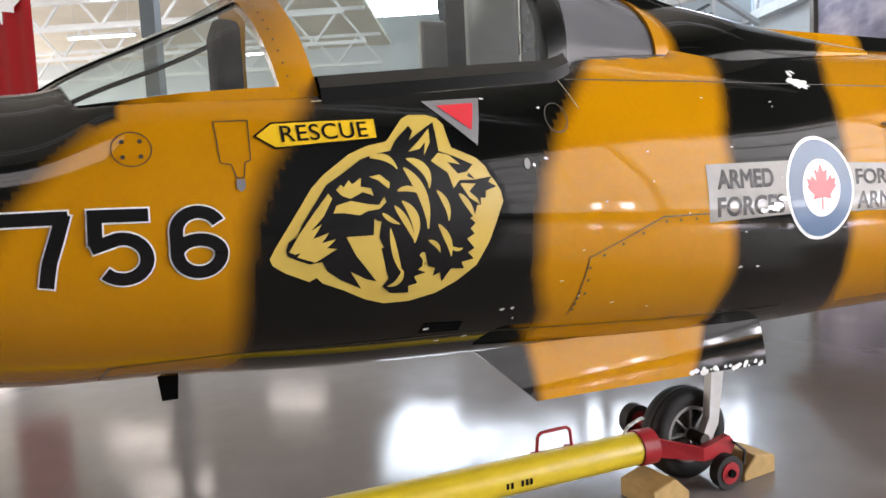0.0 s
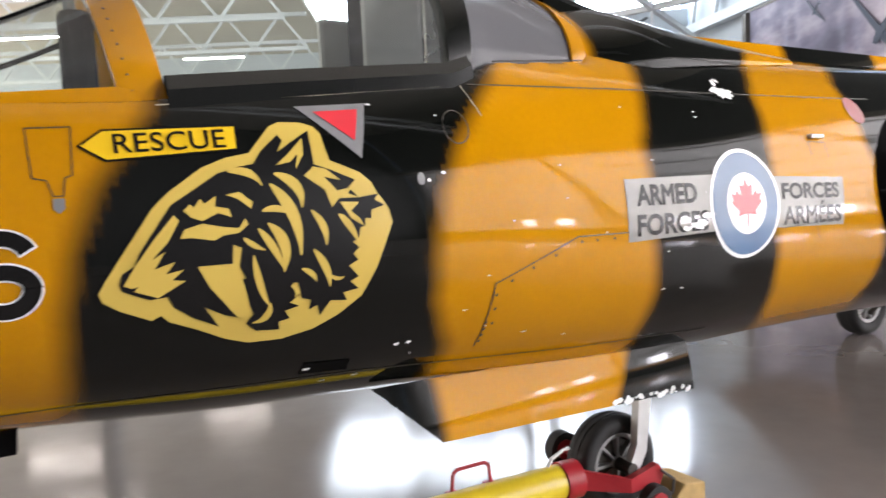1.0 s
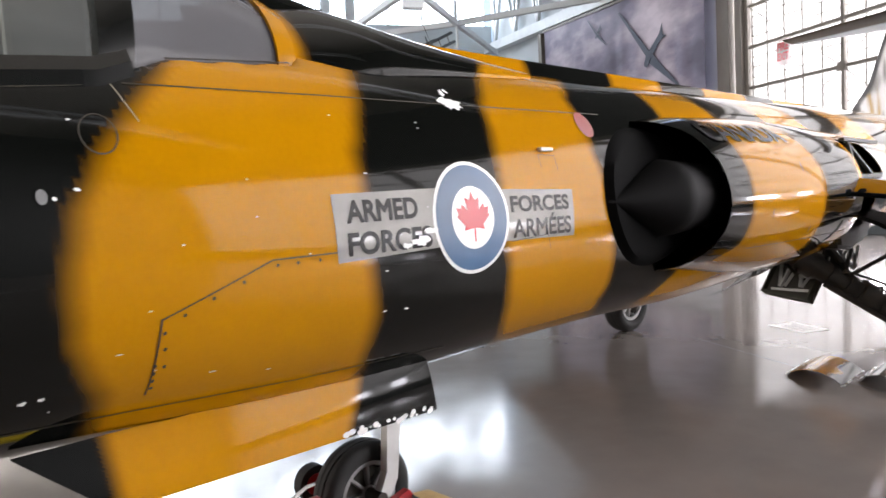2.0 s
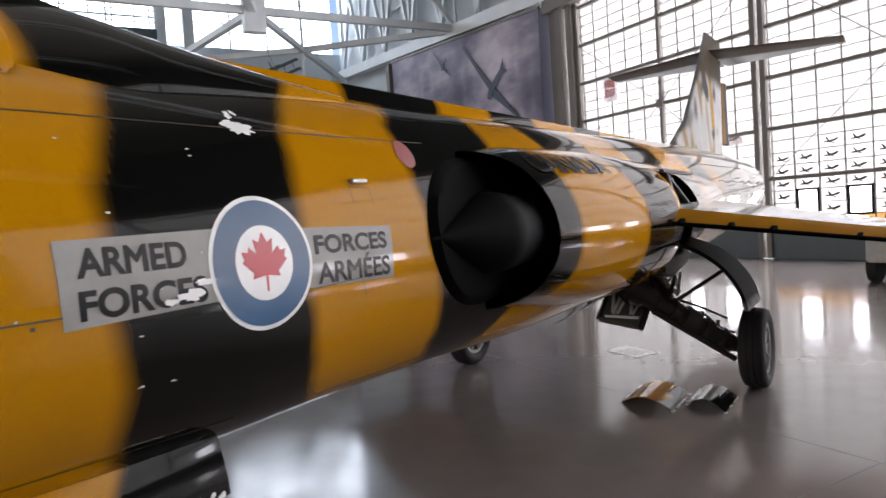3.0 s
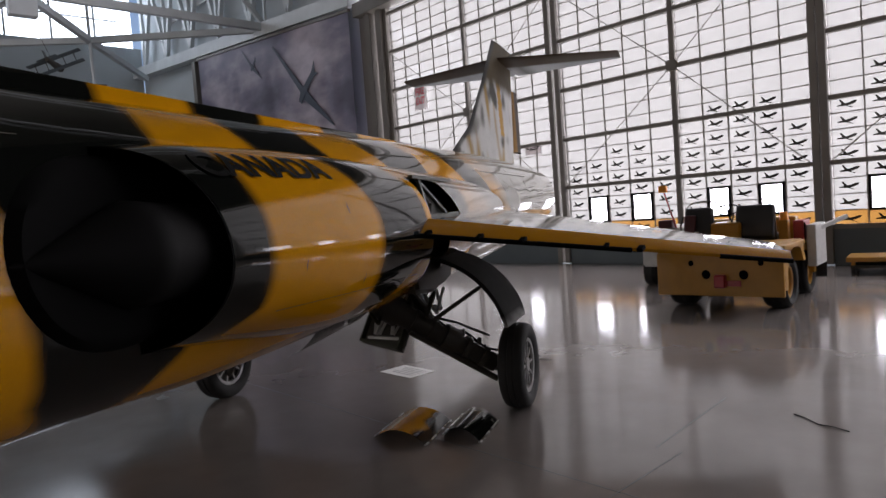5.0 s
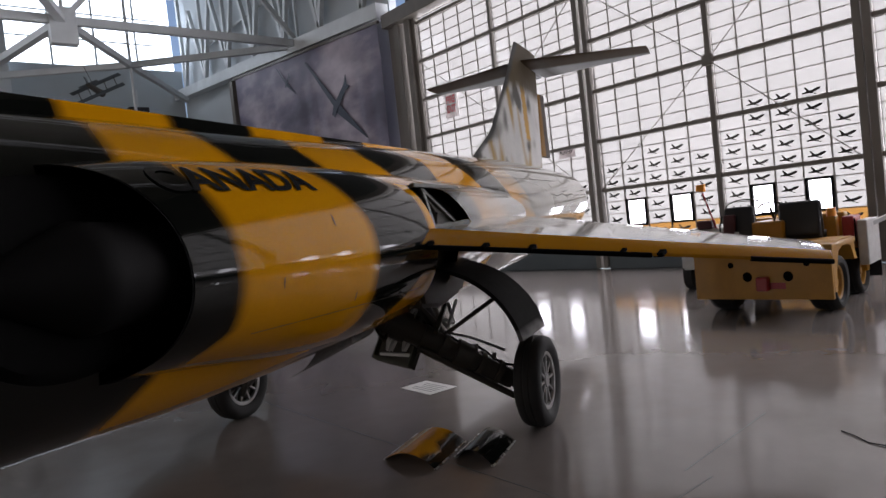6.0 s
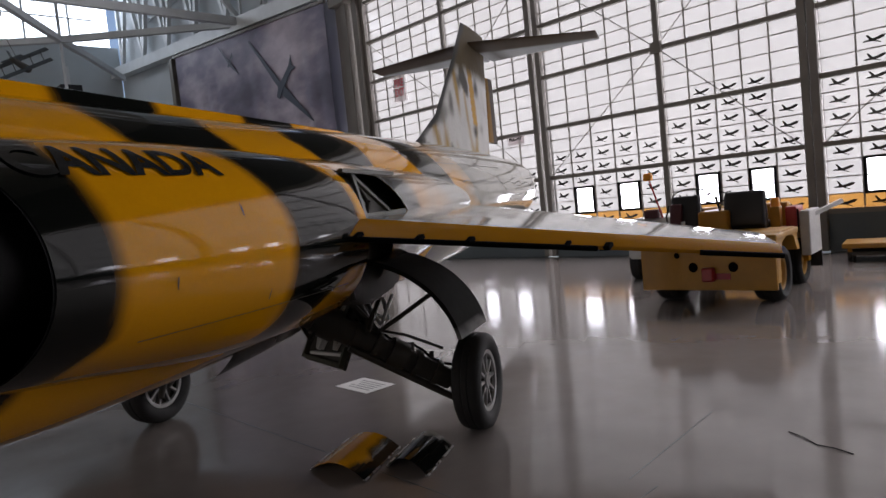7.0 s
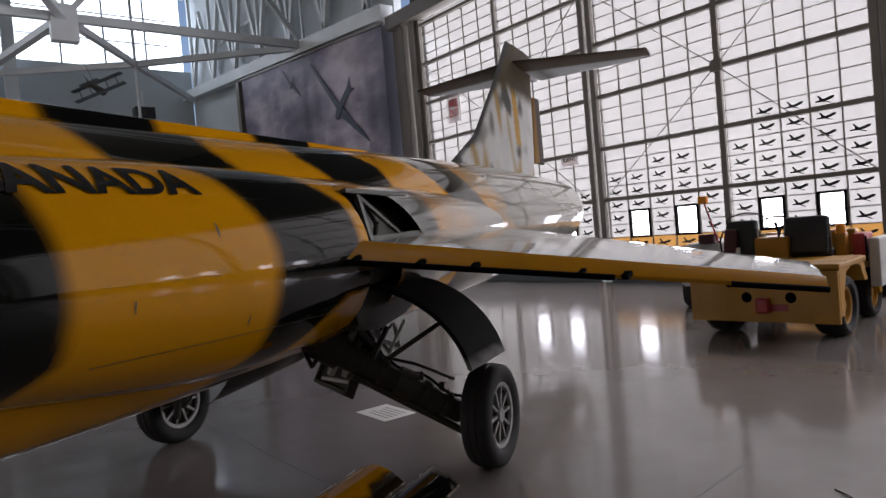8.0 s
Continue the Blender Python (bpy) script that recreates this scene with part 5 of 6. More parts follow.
mark("placard_text", moved(letters("FORCES", 0.42, 0.068, 0.03), 0.352, 1.478, 1.0), M["ink"], "", 0.0032, parent=pl)
mark("placard_text", moved(letters("ARM\u00c9ES", 0.425, 0.096, 0.022), 0.352, 1.372, 1.0), M["ink"], "", 0.0032, parent=pl)
RX, RZ = 0.115, 1.472
rnd = mark("roundel", disc2(RX, RZ, 0.216, 0.216), M["white"], "blue and white roundel with a red leaf", 0.0035)
mark("blue_ring", disc2(RX, RZ, 0.202, 0.202), M["blue"], "", 0.0045, parent=rnd)
mark("white_centre", disc2(RX, RZ, 0.120, 0.120), M["white"], "", 0.0055, parent=rnd)
half = ((0.0, 0.10), (0.018, 0.066), (0.042, 0.078), (0.034, 0.03), (0.062, 0.054), (0.068, 0.036), (0.094, 0.04), (0.084, 0.014), (0.094, 0.006), (0.052, -0.03), (0.058, -0.048), (0.005, -0.04), (0.004, -0.092))
mark("red_leaf", flat([(RX + p, RZ + q) for p, q in half] + [(RX - p, RZ + q) for p, q in half[:0:-1]]), M["red"], "", 0.0065, parent=rnd)
mark("nacelle_lettering", moved(letters("CANADA", 0.93, 0.120, 0.032), 1.84, 1.778), M["ink"], "black painted word", 0.009, surf=nac_y)
mark("filler_cap", disc2(1.10, 1.875, 0.062, 0.066), M["dull_red"], "dull red round cover", 0.004)


def irregular(cx, cz, rx, rz, seed):
    rn = random.Random(seed)
    return flat([(cx + rx * k * math.cos(a), cz + rz * k * math.sin(a)) for a, k in ((2 * math.pi * i / 18, 0.5 + 0.6 * rn.random()) for i in range(18))])


for cx, cz, rx, rz, sd in ((0.195, 1.925, 0.06, 0.03, 1), (0.155, 1.935, 0.05, 0.02, 2), (0.17, 1.975, 0.016, 0.02, 3), (0.20, 1.985, 0.014, 0.012, 4), (-0.17, 1.405, 0.05, 0.02, 5), (-0.12, 1.44, 0.04, 0.012, 6), (-0.235, 1.395, 0.03, 0.012, 8),
                           (-1.66, 1.09, 0.012, 0.006, 12), (-1.40, 1.13, 0.012, 0.006, 13), (-1.36, 1.13, 0.009, 0.006, 14), (-1.26, 1.62, 0.008, 0.006, 15), (-1.31, 1.60, 0.007, 0.006, 16)):
    mark("paint_chip", irregular(cx, cz, rx, rz, sd), M["white"], "bare spot where paint has flaked", 0.0075 if -0.3 < cx < -0.1 else 0.003)


nicks = random.Random(21)
for k in range(34):
    x, z = nicks.uniform(-2.0, 0.15), nicks.uniform(1.0, 1.85)
    if -2.2 < x < -1.4 and 1.18 < z < 1.80:
        continue
    mark("paint_chip", irregular(x, z, nicks.uniform(0.003, 0.013), nicks.uniform(0.002, 0.004), 100 + k), M["strut"], "", 0.003)


def seam(pts, w=0.0045, surf=side_y, material=None, name="panel_seam"):
    bm = bmesh.new()
    for (x0, z0), (x1, z1) in zip(pts, pts[1:]):
        d = Vector((x1 - x0, z1 - z0)).normalized()
        n = Vector((-d.y, d.x)) * w / 2
        bm.faces.new([bm.verts.new((x, 0, z)) for x, z in ((x0 - n.x, z0 - n.y), (x1 - n.x, z1 - n.y), (x1 + n.x, z1 + n.y), (x0 + n.x, z0 + n.y))])
    return mark(name, bm, material or M["seam"], "", 0.002, surf)


M["seam"] = mat("dark_seam", (0.02, 0.016, 0.008), 0.6)
M["pale_seam"] = mat("worn_edge", (0.30, 0.27, 0.2), 0.5)
seam([(-1.11, 1.07), (-1.09, 1.282), (-0.765, 1.402), (-0.53, 1.400)])
seam([(0.34, 1.36), (0.60, 1.37), (0.62, 1.30)], 0.003)
seam([(-1.10, 1.895), (-0.46, 1.915), (0.60, 1.93), (1.3, 1.94)])
seam([(-0.95, 1.99), (-0.5, 2.035)], 0.006)
seam([(-2.0, 1.80), (-1.6, 1.838), (-1.2, 1.882)], 0.003, material=M["pale_seam"])
seam([(-2.62, 1.02), (-2.58, 1.075), (-2.25, 1.08), (-1.5, 1.05), (-0.6, 0.98), (0.1, 0.95)], 0.004)
seam([(-1.13, 1.89), (-1.085, 1.79)], 0.003, material=M["pale_seam"])
seam([(0.62, 1.66), (0.62, 1.72), (0.74, 1.715), (0.74, 1.65)], 0.003)
seam([(-2.270, 1.742), (-2.262, 1.63), (-2.235, 1.625), (-2.225, 1.59), (-2.205, 1.59), (-2.20, 1.63), (-2.185, 1.635), (-2.182, 1.745), (-2.270, 1.742)], 0.003)
mark("hatch_latch", flat([(-2.226, 1.585), (-2.204, 1.585), (-2.204, 1.562), (-2.215, 1.552), (-2.226, 1.562)]), M["grey_decal"], "", 0.004)
mark("access_port", disc2(-2.473, 1.672, 0.049, 0.046, r_in=0.94), M["seam"], "round access port with four screws", 0.002)
for k in range(4):
    a = 0.8 + k * math.pi / 2
    mark("screw_head", disc2(-2.473 + 0.03 * math.cos(a), 1.672 + 0.028 * math.sin(a), 0.006, 0.006, 12), M["seam"], "", 0.003)
mark("louvre_slot", flat([(-1.672, 1.112), (-1.535, 1.10), (-1.535, 1.065), (-1.68, 1.075)]), M["matte_black"], "dark vent slot", 0.003)
mark("vent_port", disc2(-1.335, 1.605, 0.012, 0.018, 20), M["grey_decal"], "", 0.003)
mark("access_ring", disc2(-1.19, 1.755, 0.045, 0.052, r_in=0.93), M["seam"], "", 0.002)
for k, (x, z) in enumerate([(-1.10, 1.09 + 0.022 * i) for i in range(4)] + [(-1.078, 1.20), (-1.082, 1.245), (-1.03, 1.285), (-0.95, 1.318), (-0.86, 1.35), (-0.75, 1.385), (-0.68, 1.385), (-0.6, 1.385), (-1.075, 1.15)]):
    mark("screw_head", disc2(x, z, 0.0055, 0.0055, 10), M["seam"], "", 0.003)
# seams of the rear fuselage and bare seams of the nacelle
for xs in (7.9, 8.7, 9.6, 10.5):
    seam([(xs, z) for z in np.linspace(1.35, 2.1, 9)], 0.012)
seam([(x, 1.78 + 0.02 * math.sin(x * 9)) for x in np.linspace(7.0, 11.0, 22)], 0.010)
seam([(x, 1.98) for x in np.linspace(6.4, 9.0, 12)], 0.008)
seam([(x, 1.16) for x in np.linspace(2.2, 3.7, 14)], 0.004, nac_y)
for cx, cz, sd in ((2.32, 1.36, 31), (2.9, 1.22, 32), (2.75, 1.62, 33)):
    mark("scuff", irregular(cx, cz, 0.006, 0.035, sd), M["seam"], "", 0.003, surf=nac_y)
# belly aerials
for x, w, h in ((-2.43, 0.04, 0.075), (-1.48, 0.07, 0.03)):
    bm = bmesh.new()
    slab(bm, [(x - w, -0.12, 1.0), (x + w, -0.12, 1.0), (x + w * 0.7, -0.12, 0.925 - h), (x - w * 0.6, -0.12, 0.925 - h)], (0, 0.03, 0))
    part("blade_aerial", bm, M["matte_black"], JET, "black blade aerial under the belly")
# rivets on the windshield hoop
for k in range(16):
    p = Vector(arch(-2.04, 0.06 + 0.085 * k)) + Vector((0, -0.012, 0.008))
    bm = bmesh.new()
    bmesh.ops.create_icosphere(bm, subdivisions=1, radius=0.0035, matrix=Matrix.Translation(p))
    part("rivet", bm, M["gear"], can)

part("grab_latch", boxed(0.635, 0.725, -0.622, -0.595, 1.733, 1.752, 0.006), M["metal"], JET, "small bare metal latch")

# ---- on the floor round the jet ----
def jp(x, y, z=0.0, rz=0.0):
    return pose(-0.1247, -2.2738, 0, 0, 0, 27.0) @ pose(x, y, z, 0, 0, rz)


def tow_bar():
    t = thing("tow_bar", "yellow aircraft tow bar with a red towing head", "tow bar", at=jp(0, 0))
    bm = bmesh.new()
    tube(bm, (-0.33, -0.06, 0.235), (-3.6, -0.02, 0.27), 0.078, seg=28)
    part("tube", bm, M["bar_yellow"], t, "scuffed yellow steel tube", smooth=40)
    part("collar", tube(bmesh.new(), (-0.36, -0.058, 0.235), (-0.27, -0.066, 0.235), 0.086, seg=28), M["bar_red"], t, smooth=40)
    bm = bmesh.new()
    path_tube(bm, [(-0.90, -0.02, 0.30), (-0.89, -0.02, 0.385), (-0.87, -0.02, 0.40), (-0.74, -0.03, 0.405), (-0.72, -0.03, 0.39), (-0.715, -0.035, 0.31)], 0.008)
    part("carry_handle", bm, M["bar_red"], t, "bent dark red carry handle", smooth=40)
    for x in (-0.9, -0.715):
        part("handle_foot", boxed(x - 0.025, x + 0.025, -0.045, -0.005, 0.295, 0.315, 0.004), M["bar_red"], t)
    # fork head round the wheel
    for sg, y in ((-1, -0.17), (1, 0.13)):
        bm = bmesh.new()
        slab(bm, [(-0.30, sg * 0.05 - 0.04, 0.19), (-0.28, sg * 0.05 - 0.04, 0.28), (-0.05, y - 0.02, 0.215), (0.12, y - 0.02, 0.25), (0.16, y - 0.02, 0.20), (0.13, y - 0.02, 0.15), (-0.05, y - 0.02, 0.15)], (0, 0.035, 0))
        part("fork_arm", bm, M["bar_red"], t, "red fork arm")
        w = part("dolly_wheel", tube(bmesh.new(), (0.07, y - 0.07, 0.085), (0.07, y - 0.02, 0.085), 0.085, seg=28), M["rubber"], t, smooth=40)
        part("hub", tube(bmesh.new(), (0.07, y - 0.076, 0.085), (0.07, y - 0.015, 0.085), 0.055, 0.05, seg=24), M["bar_red"], w, "red hub", smooth=40)
        part("hub_cap", tube(bmesh.new(), (0.07, y - 0.09, 0.085), (0.07, y - 0.07, 0.085), 0.02, seg=16), M["matte_black"], w, smooth=40)
    w = part("dolly_wheel", tube(bmesh.new(), (-0.12, 0.20, 0.25), (-0.12, 0.26, 0.25), 0.085, seg=28), M["rubber"], t, smooth=40)
    part("hub", tube(bmesh.new(), (-0.12, 0.195, 0.25), (-0.12, 0.265, 0.25), 0.05, seg=24), M["bar_red"], w, smooth=40)
    part("cross_axle", tube(bmesh.new(), (-0.12, 0.12, 0.25), (-0.12, 0.25, 0.25), 0.02), M["bar_red"], t, smooth=40)
    part("lock_chain", path_tube(bmesh.new(), [(0.13, -0.2, 0.22), (0.19, -0.22, 0.17), (0.18, -0.22, 0.1), (0.14, -0.2, 0.13)], 0.007), M["gear"], t)
    part("release_lever", path_tube(bmesh.new(), [(-0.42, -0.05, 0.315), (-0.40, -0.05, 0.345), (-0.30, -0.02, 0.36), (-0.24, 0.02, 0.34)], 0.008), M["strut"], t)
    bm = bmesh.new()
    for k in range(5):
        x = -1.12 + 0.022 * k + (0.03 if k > 1 else 0)
        y = -0.06 + 0.0122 * (-x - 0.33) - 0.0785
        box(bm, x, x + 0.012, y - 0.001, y + 0.002, 0.225, 0.252)
    part("stencil_bar", bm, M["ink"], t, "illegible stencil")
    return t


tow_bar()


def chock(m, label):
    t = thing("wheel_chock", label, "wheel chock", group="nose wheel chocks", at=m)
    bm = bmesh.new()
    slab(bm, [(-0.12, -0.11, 0), (0.12, -0.11, 0), (0.12, -0.11, 0.04), (0.03, -0.11, 0.12), (-0.12, -0.11, 0.09)], (0, 0.22, 0))
    bmesh.ops.bevel(bm, geom=bm.edges[:], offset=0.006, segments=1, affect="EDGES")
    part("block", bm, M["wood"], t)
    return t


chock(jp(-0.30, -0.12, 0, 5), "worn yellow-painted wooden wheel chock before the nose wheel")
chock(jp(0.30, -0.10, 0, 184), "worn yellow-painted wooden wheel chock behind the nose wheel")


def skin_panel(x0, x1, y0, y1, cols, label):
    t = thing("skin_panel", label, "aircraft panel", group="loose skin panels", at=jp((x0 + x1) / 2, (y0 + y1) / 2))
    bm = bmesh.new()
    hx, hy = (x1 - x0) / 2, (y1 - y0) / 2

    def p(u, v, o):
        return (hx * u + 0.06 * v, hy * v, 0.004 + 0.075 * (1 - v * v) + o)
    for o in (0, 0.004):
        grid(bm, [[p(u, v, o) for v in np.linspace(-1, 1, 24)] for u in np.linspace(-1, 1, 14)])
    for u in (-1, 1):
        grid(bm, [[p(u, v, o) for v in np.linspace(-1, 1, 24)] for o in (0, 0.004)])
    for v in (-1, 1):
        grid(bm, [[p(u, v, o) for u in np.linspace(-1, 1, 14)] for o in (0, 0.004)])
    bmesh.ops.recalc_face_normals(bm, faces=bm.faces)
    ob = part("sheet", bm, M["paint"], t, smooth=40)
    paint(ob, lambda c: cols(c))
    for sg in (-1, 1):
        part("edge_frame", beam(bmesh.new(), p(-1, sg * 0.97, 0.0), p(1, sg * 0.97, 0.0), 0.02, 0.008), M["metal"], t)
    return t


skin_panel(3.70, 4.22, -0.96, -0.52, lambda c: blend(BLK, YEL, (c.y + 0.12 + 0.05 * noise.noise(c * 9)) * 25 + 0.5) if c.y < 0.1 else blend(YEL, BLK, (c.y - 0.16) * 30), "curved yellow and black aircraft skin panel lying on the floor")
skin_panel(3.80, 4.26, -1.31, -1.0, lambda c: blend(BLK, BARE, (c.x - 0.12 + 0.08 * noise.noise(c * 12)) * 20), "curved black aircraft skin panel lying on the floor")
sheet = part("paper_sheet", boxed(-0.24, 0.24, -0.16, 0.16, 0.0, 0.003, 0, jp(5.6, 0.0, 0.001, 62)), M["paper"])
tagged(sheet, "printed paper sheet lying on the floor under the jet", "paper sheet")
for k in range(5):
    bar = part("print_line", boxed(-0.18, 0.16 - 0.03 * (k % 3), -0.10 + 0.045 * k, -0.085 + 0.045 * k, 0.003, 0.0036, 0, jp(5.6, 0.0, 0.001, 62)), M["grey_decal"], sheet)


def tug():
    t = thing("aircraft_tug", "yellow aircraft towing tractor with black seats", "tow tractor", at=pose(9.15, -0.97, 0, 0, 0, 6) @ Matrix.Diagonal((1.0, 0.87, 0.94, 1.0)))
    # local: x ahead, y to its left, origin under the middle of the rear plate
    part("rear_plate", boxed(0, 0.06, -0.92, 0.92, 0.22, 0.82, 0.012), M["tug"], t, "scratched yellow rear plate")
    body = part("body", boxed(0.05, 2.3, -0.60, 0.60, 0.30, 0.85, 0.03), M["tug"], t)
    for sg in (-1, 1):
        bm = bmesh.new()
        pts = [(0.06, 0.30), (0.06, 0.86), (0.30, 0.92), (0.95, 0.92), (1.15, 0.60), (1.02, 0.60), (0.88, 0.80), (0.60, 0.86), (0.32, 0.78), (0.20, 0.55), (0.18, 0.30)]
        slab(bm, [(x, sg * 0.92, z) for x, z in pts], (0, -sg * 0.34, 0))
        part("fender", bm, M["tug"], t, "yellow rear fender")
        bm = bmesh.new()
        slab(bm, [(x + 1.5, sg * 0.80, z) for x, z in ((-0.4, 0.85), (0.5, 0.85), (0.75, 0.7), (0.75, 0.3), (0.62, 0.3), (0.5, 0.68), (-0.2, 0.72), (-0.4, 0.6))], (0, -sg * 0.2, 0))
        part("front_fender", bm, M["tug"], t)
        wheel(t, (0.55, sg * 0.70, 0.36), 0.36, 0.36, -1, "wide black tyre")
        wheel(t, (1.95, sg * 0.68, 0.33), 0.33, 0.24, -1, "black tyre")
    part("rear_deck", boxed(0.04, 1.1, -0.93, 0.93, 0.83, 0.90, 0.015), M["tug"], t)
    for y in (-0.38, 0.16):
        part("lamp_recess", tube(bmesh.new(), (-0.004, y, 0.52), (0.02, y, 0.52), 0.065, seg=20), M["matte_black"], t, "black round lamp recess")
    for y in (-0.62, 0.38):
        part("lamp_recess", tube(bmesh.new(), (-0.004, y, 0.68), (0.02, y, 0.68), 0.04, seg=16), M["matte_black"], t)
    part("tow_hitch", boxed(-0.10, 0.01, -0.14, 0.02, 0.34, 0.52, 0.02), M["bar_red"], t, "rusty red pintle hitch")
    part("hitch_stain", boxed(-0.012, 0.0, -0.34, -0.14, 0.36, 0.44, 0.003), M["bar_red"], t)
    for y0, y1, m, lab in ((0.55, 1.02, M["vinyl"], "black vinyl seat with maroon back"), (-0.42, 0.18, M["vinyl"], "black vinyl seat")):
        s = part("seat_back", boxed(-0.07, 0.07, y0, y1, -0.02, 0.5, 0.05, pose(1.22, -0.05, 0.93, 0, 10, 0)), m, t, lab, smooth=50)
        part("seat_cushion", boxed(1.2, 1.65, y0 - 0.05, y1 - 0.05, 0.86, 0.98, 0.04), m, t, smooth=50)
        part("seat_frame", path_tube(bmesh.new(), [(1.18, y0 - 0.08, 0.88), (1.14, y0 - 0.09, 1.15), (1.2, y0 - 0.06, 1.3)], 0.014), M["gear"], s)
        part("seat_frame", path_tube(bmesh.new(), [(1.18, y1 - 0.02, 0.88), (1.14, y1 - 0.01, 1.15), (1.2, y1 - 0.04, 1.3)], 0.014), M["gear"], s)
    part("seat_cover", boxed(-0.05, 0.03, 0.80, 1.0, 0.0, 0.40, 0.03, pose(1.12, -0.05, 0.92, 0, 10, 0)), M["maroon"], t, "maroon cover hung on the seat back", smooth=50)
    part("tag", boxed(-0.01, 0.0, 0.74, 0.80, 0.02, 0.14, 0, pose(1.07, -0.05, 0.92, 0, 10, 0)), M["paper"], t)
    part("engine_cowl", boxed(1.1, 2.2, 0.02, 0.5, 0.85, 1.18, 0.04), M["tug"], t)
    part("dash", boxed(1.9, 2.1, -0.6, 0.9, 0.85, 1.2, 0.03), M["tug"], t)
    bm = bmesh.new()
    ring = [(1.72 + 0.05 * math.sin(a), 0.42 + 0.19 * math.cos(a), 1.36 + 0.08 * math.sin(a)) for a in np.linspace(0, 2 * math.pi, 25)]
    path_tube(bm, ring, 0.012, 8)
    part("steering_wheel", bm, M["matte_black"], t, smooth=40)
    part("steering_column", tube(bmesh.new(), (1.72, 0.42, 1.36), (1.95, 0.42, 1.0), 0.02), M["matte_black"], t)
    for y in (0.1, 0.62, 0.75):
        part("control_lever", path_tube(bmesh.new(), [(1.7, y, 1.1), (1.62, y + 0.04, 1.32), (1.60, y + 0.10, 1.44)], 0.010), M["gear"], t)
    part("seat_hoop", path_tube(bmesh.new(), [(1.2, 0.62 + 0.3 * math.cos(a), 1.40 + 0.13 * math.sin(a)) for a in np.linspace(0, math.pi, 9)], 0.010), M["gear"], t)
    part("beacon", tube(bmesh.new(), (1.45, -0.55, 1.17), (1.45, -0.55, 1.29), 0.07, 0.06, seg=20), M["orange"], t, "amber warning beacon", smooth=40)
    part("beacon_post", boxed(1.38, 1.52, -0.62, -0.48, 0.85, 1.17, 0.01), M["tug"], t)
    part("red_locker", boxed(1.5, 1.9, -0.82, -0.66, 0.85, 1.15, 0.02), M["bar_red"], t, "faded red locker")
    part("white_locker", boxed(1.55, 2.2, -0.98, -0.84, 0.45, 1.08, 0.02), M["strut"], t, "white side locker")
    part("mud_flap", boxed(2.3, 2.33, -0.95, -0.6, 0.2, 0.6), M["rubber"], t)
    part("grab_rod", path_tube(bmesh.new(), [(1.4, -0.86, 0.8), (1.4, -0.86, 1.12)], 0.012), M["matte_black"], t)
    part("side_boom", beam(bmesh.new(), (1.9, -0.95, 1.0), (2.4, -1.25, 1.14), 0.05, 0.06), M["strut"], t)
    return t


tug()


def ground_cart():
    t = thing("ground_cart", "white ground power cart with a hooped dark wheel arch", "ground cart", at=pose(11.9, 0.9, 0, 0, 0, 8))
    bm = bmesh.new()
    slab(bm, [(x, -0.45, z) for x, z in ((-0.7, 0.35), (-0.7, 0.8), (-0.5, 1.0), (0.6, 1.02), (0.8, 0.85), (0.8, 0.35))], (0, 0.9, 0))
    bmesh.ops.bevel(bm, geom=bm.edges[:], offset=0.03, segments=2, affect="EDGES")
    part("body", bm, M["strut"], t, smooth=40)
    for x in (-0.4, 0.5):
        for y in (-0.4, 0.4):
            part("wheel", tube(bmesh.new(), (x, y - 0.07, 0.24), (x, y + 0.07, 0.24), 0.24, seg=24), M["rubber"], t, smooth=40)
    part("flag_pole", tube(bmesh.new(), (-0.5, -0.1, 1.0), (-0.42, 0.12, 1.66), 0.014), M["bar_red"], t)
    part("flag_lamp", boxed(-0.46, -0.36, 0.06, 0.2, 1.62, 1.74, 0.02), M["orange"], t, "small orange lamp")
    part("winch", boxed(-0.55, -0.35, -0.05, 0.2, 1.0, 1.14, 0.02), M["maroon"], t)
    return t


ground_cart()


def pallet_cart():
    t = thing("pallet_cart", "low yellow flat cart beside the hangar door", "cart", at=pose(13.7, -1.6, 0, 0, 0, 10))
    part("deck", boxed(-0.4, 0.4, -0.6, 0.35, 0.22, 0.30, 0.01), M["tug"], t)
    part("lower_frame", boxed(-0.35, 0.35, -0.5, 0.3, 0.10, 0.16, 0.01), M["gear"], t)
    for x in (-0.3, 0.3):
        for y in (-0.5, 0.25):
            part("wheel", tube(bmesh.new(), (x, y - 0.03, 0.08), (x, y + 0.03, 0.08), 0.08, seg=16), M["rubber"], t, smooth=40)
            part("post", boxed(x - 0.03, x + 0.03, y - 0.03, y + 0.03, 0.12, 0.26), M["tug"], t)
    return t


pallet_cart()


wire = part("wire_offcut", path_tube(bmesh.new(), [(5.46, -3.14, 0.004), (5.41, -3.23, 0.006), (5.33, -3.33, 0.004), (5.32, -3.42, 0.007), (5.29, -3.52, 0.004)], 0.004, 6), M["rubber"], smooth=40)
tagged(wire, "short black wire offcut lying on the floor", "wire")

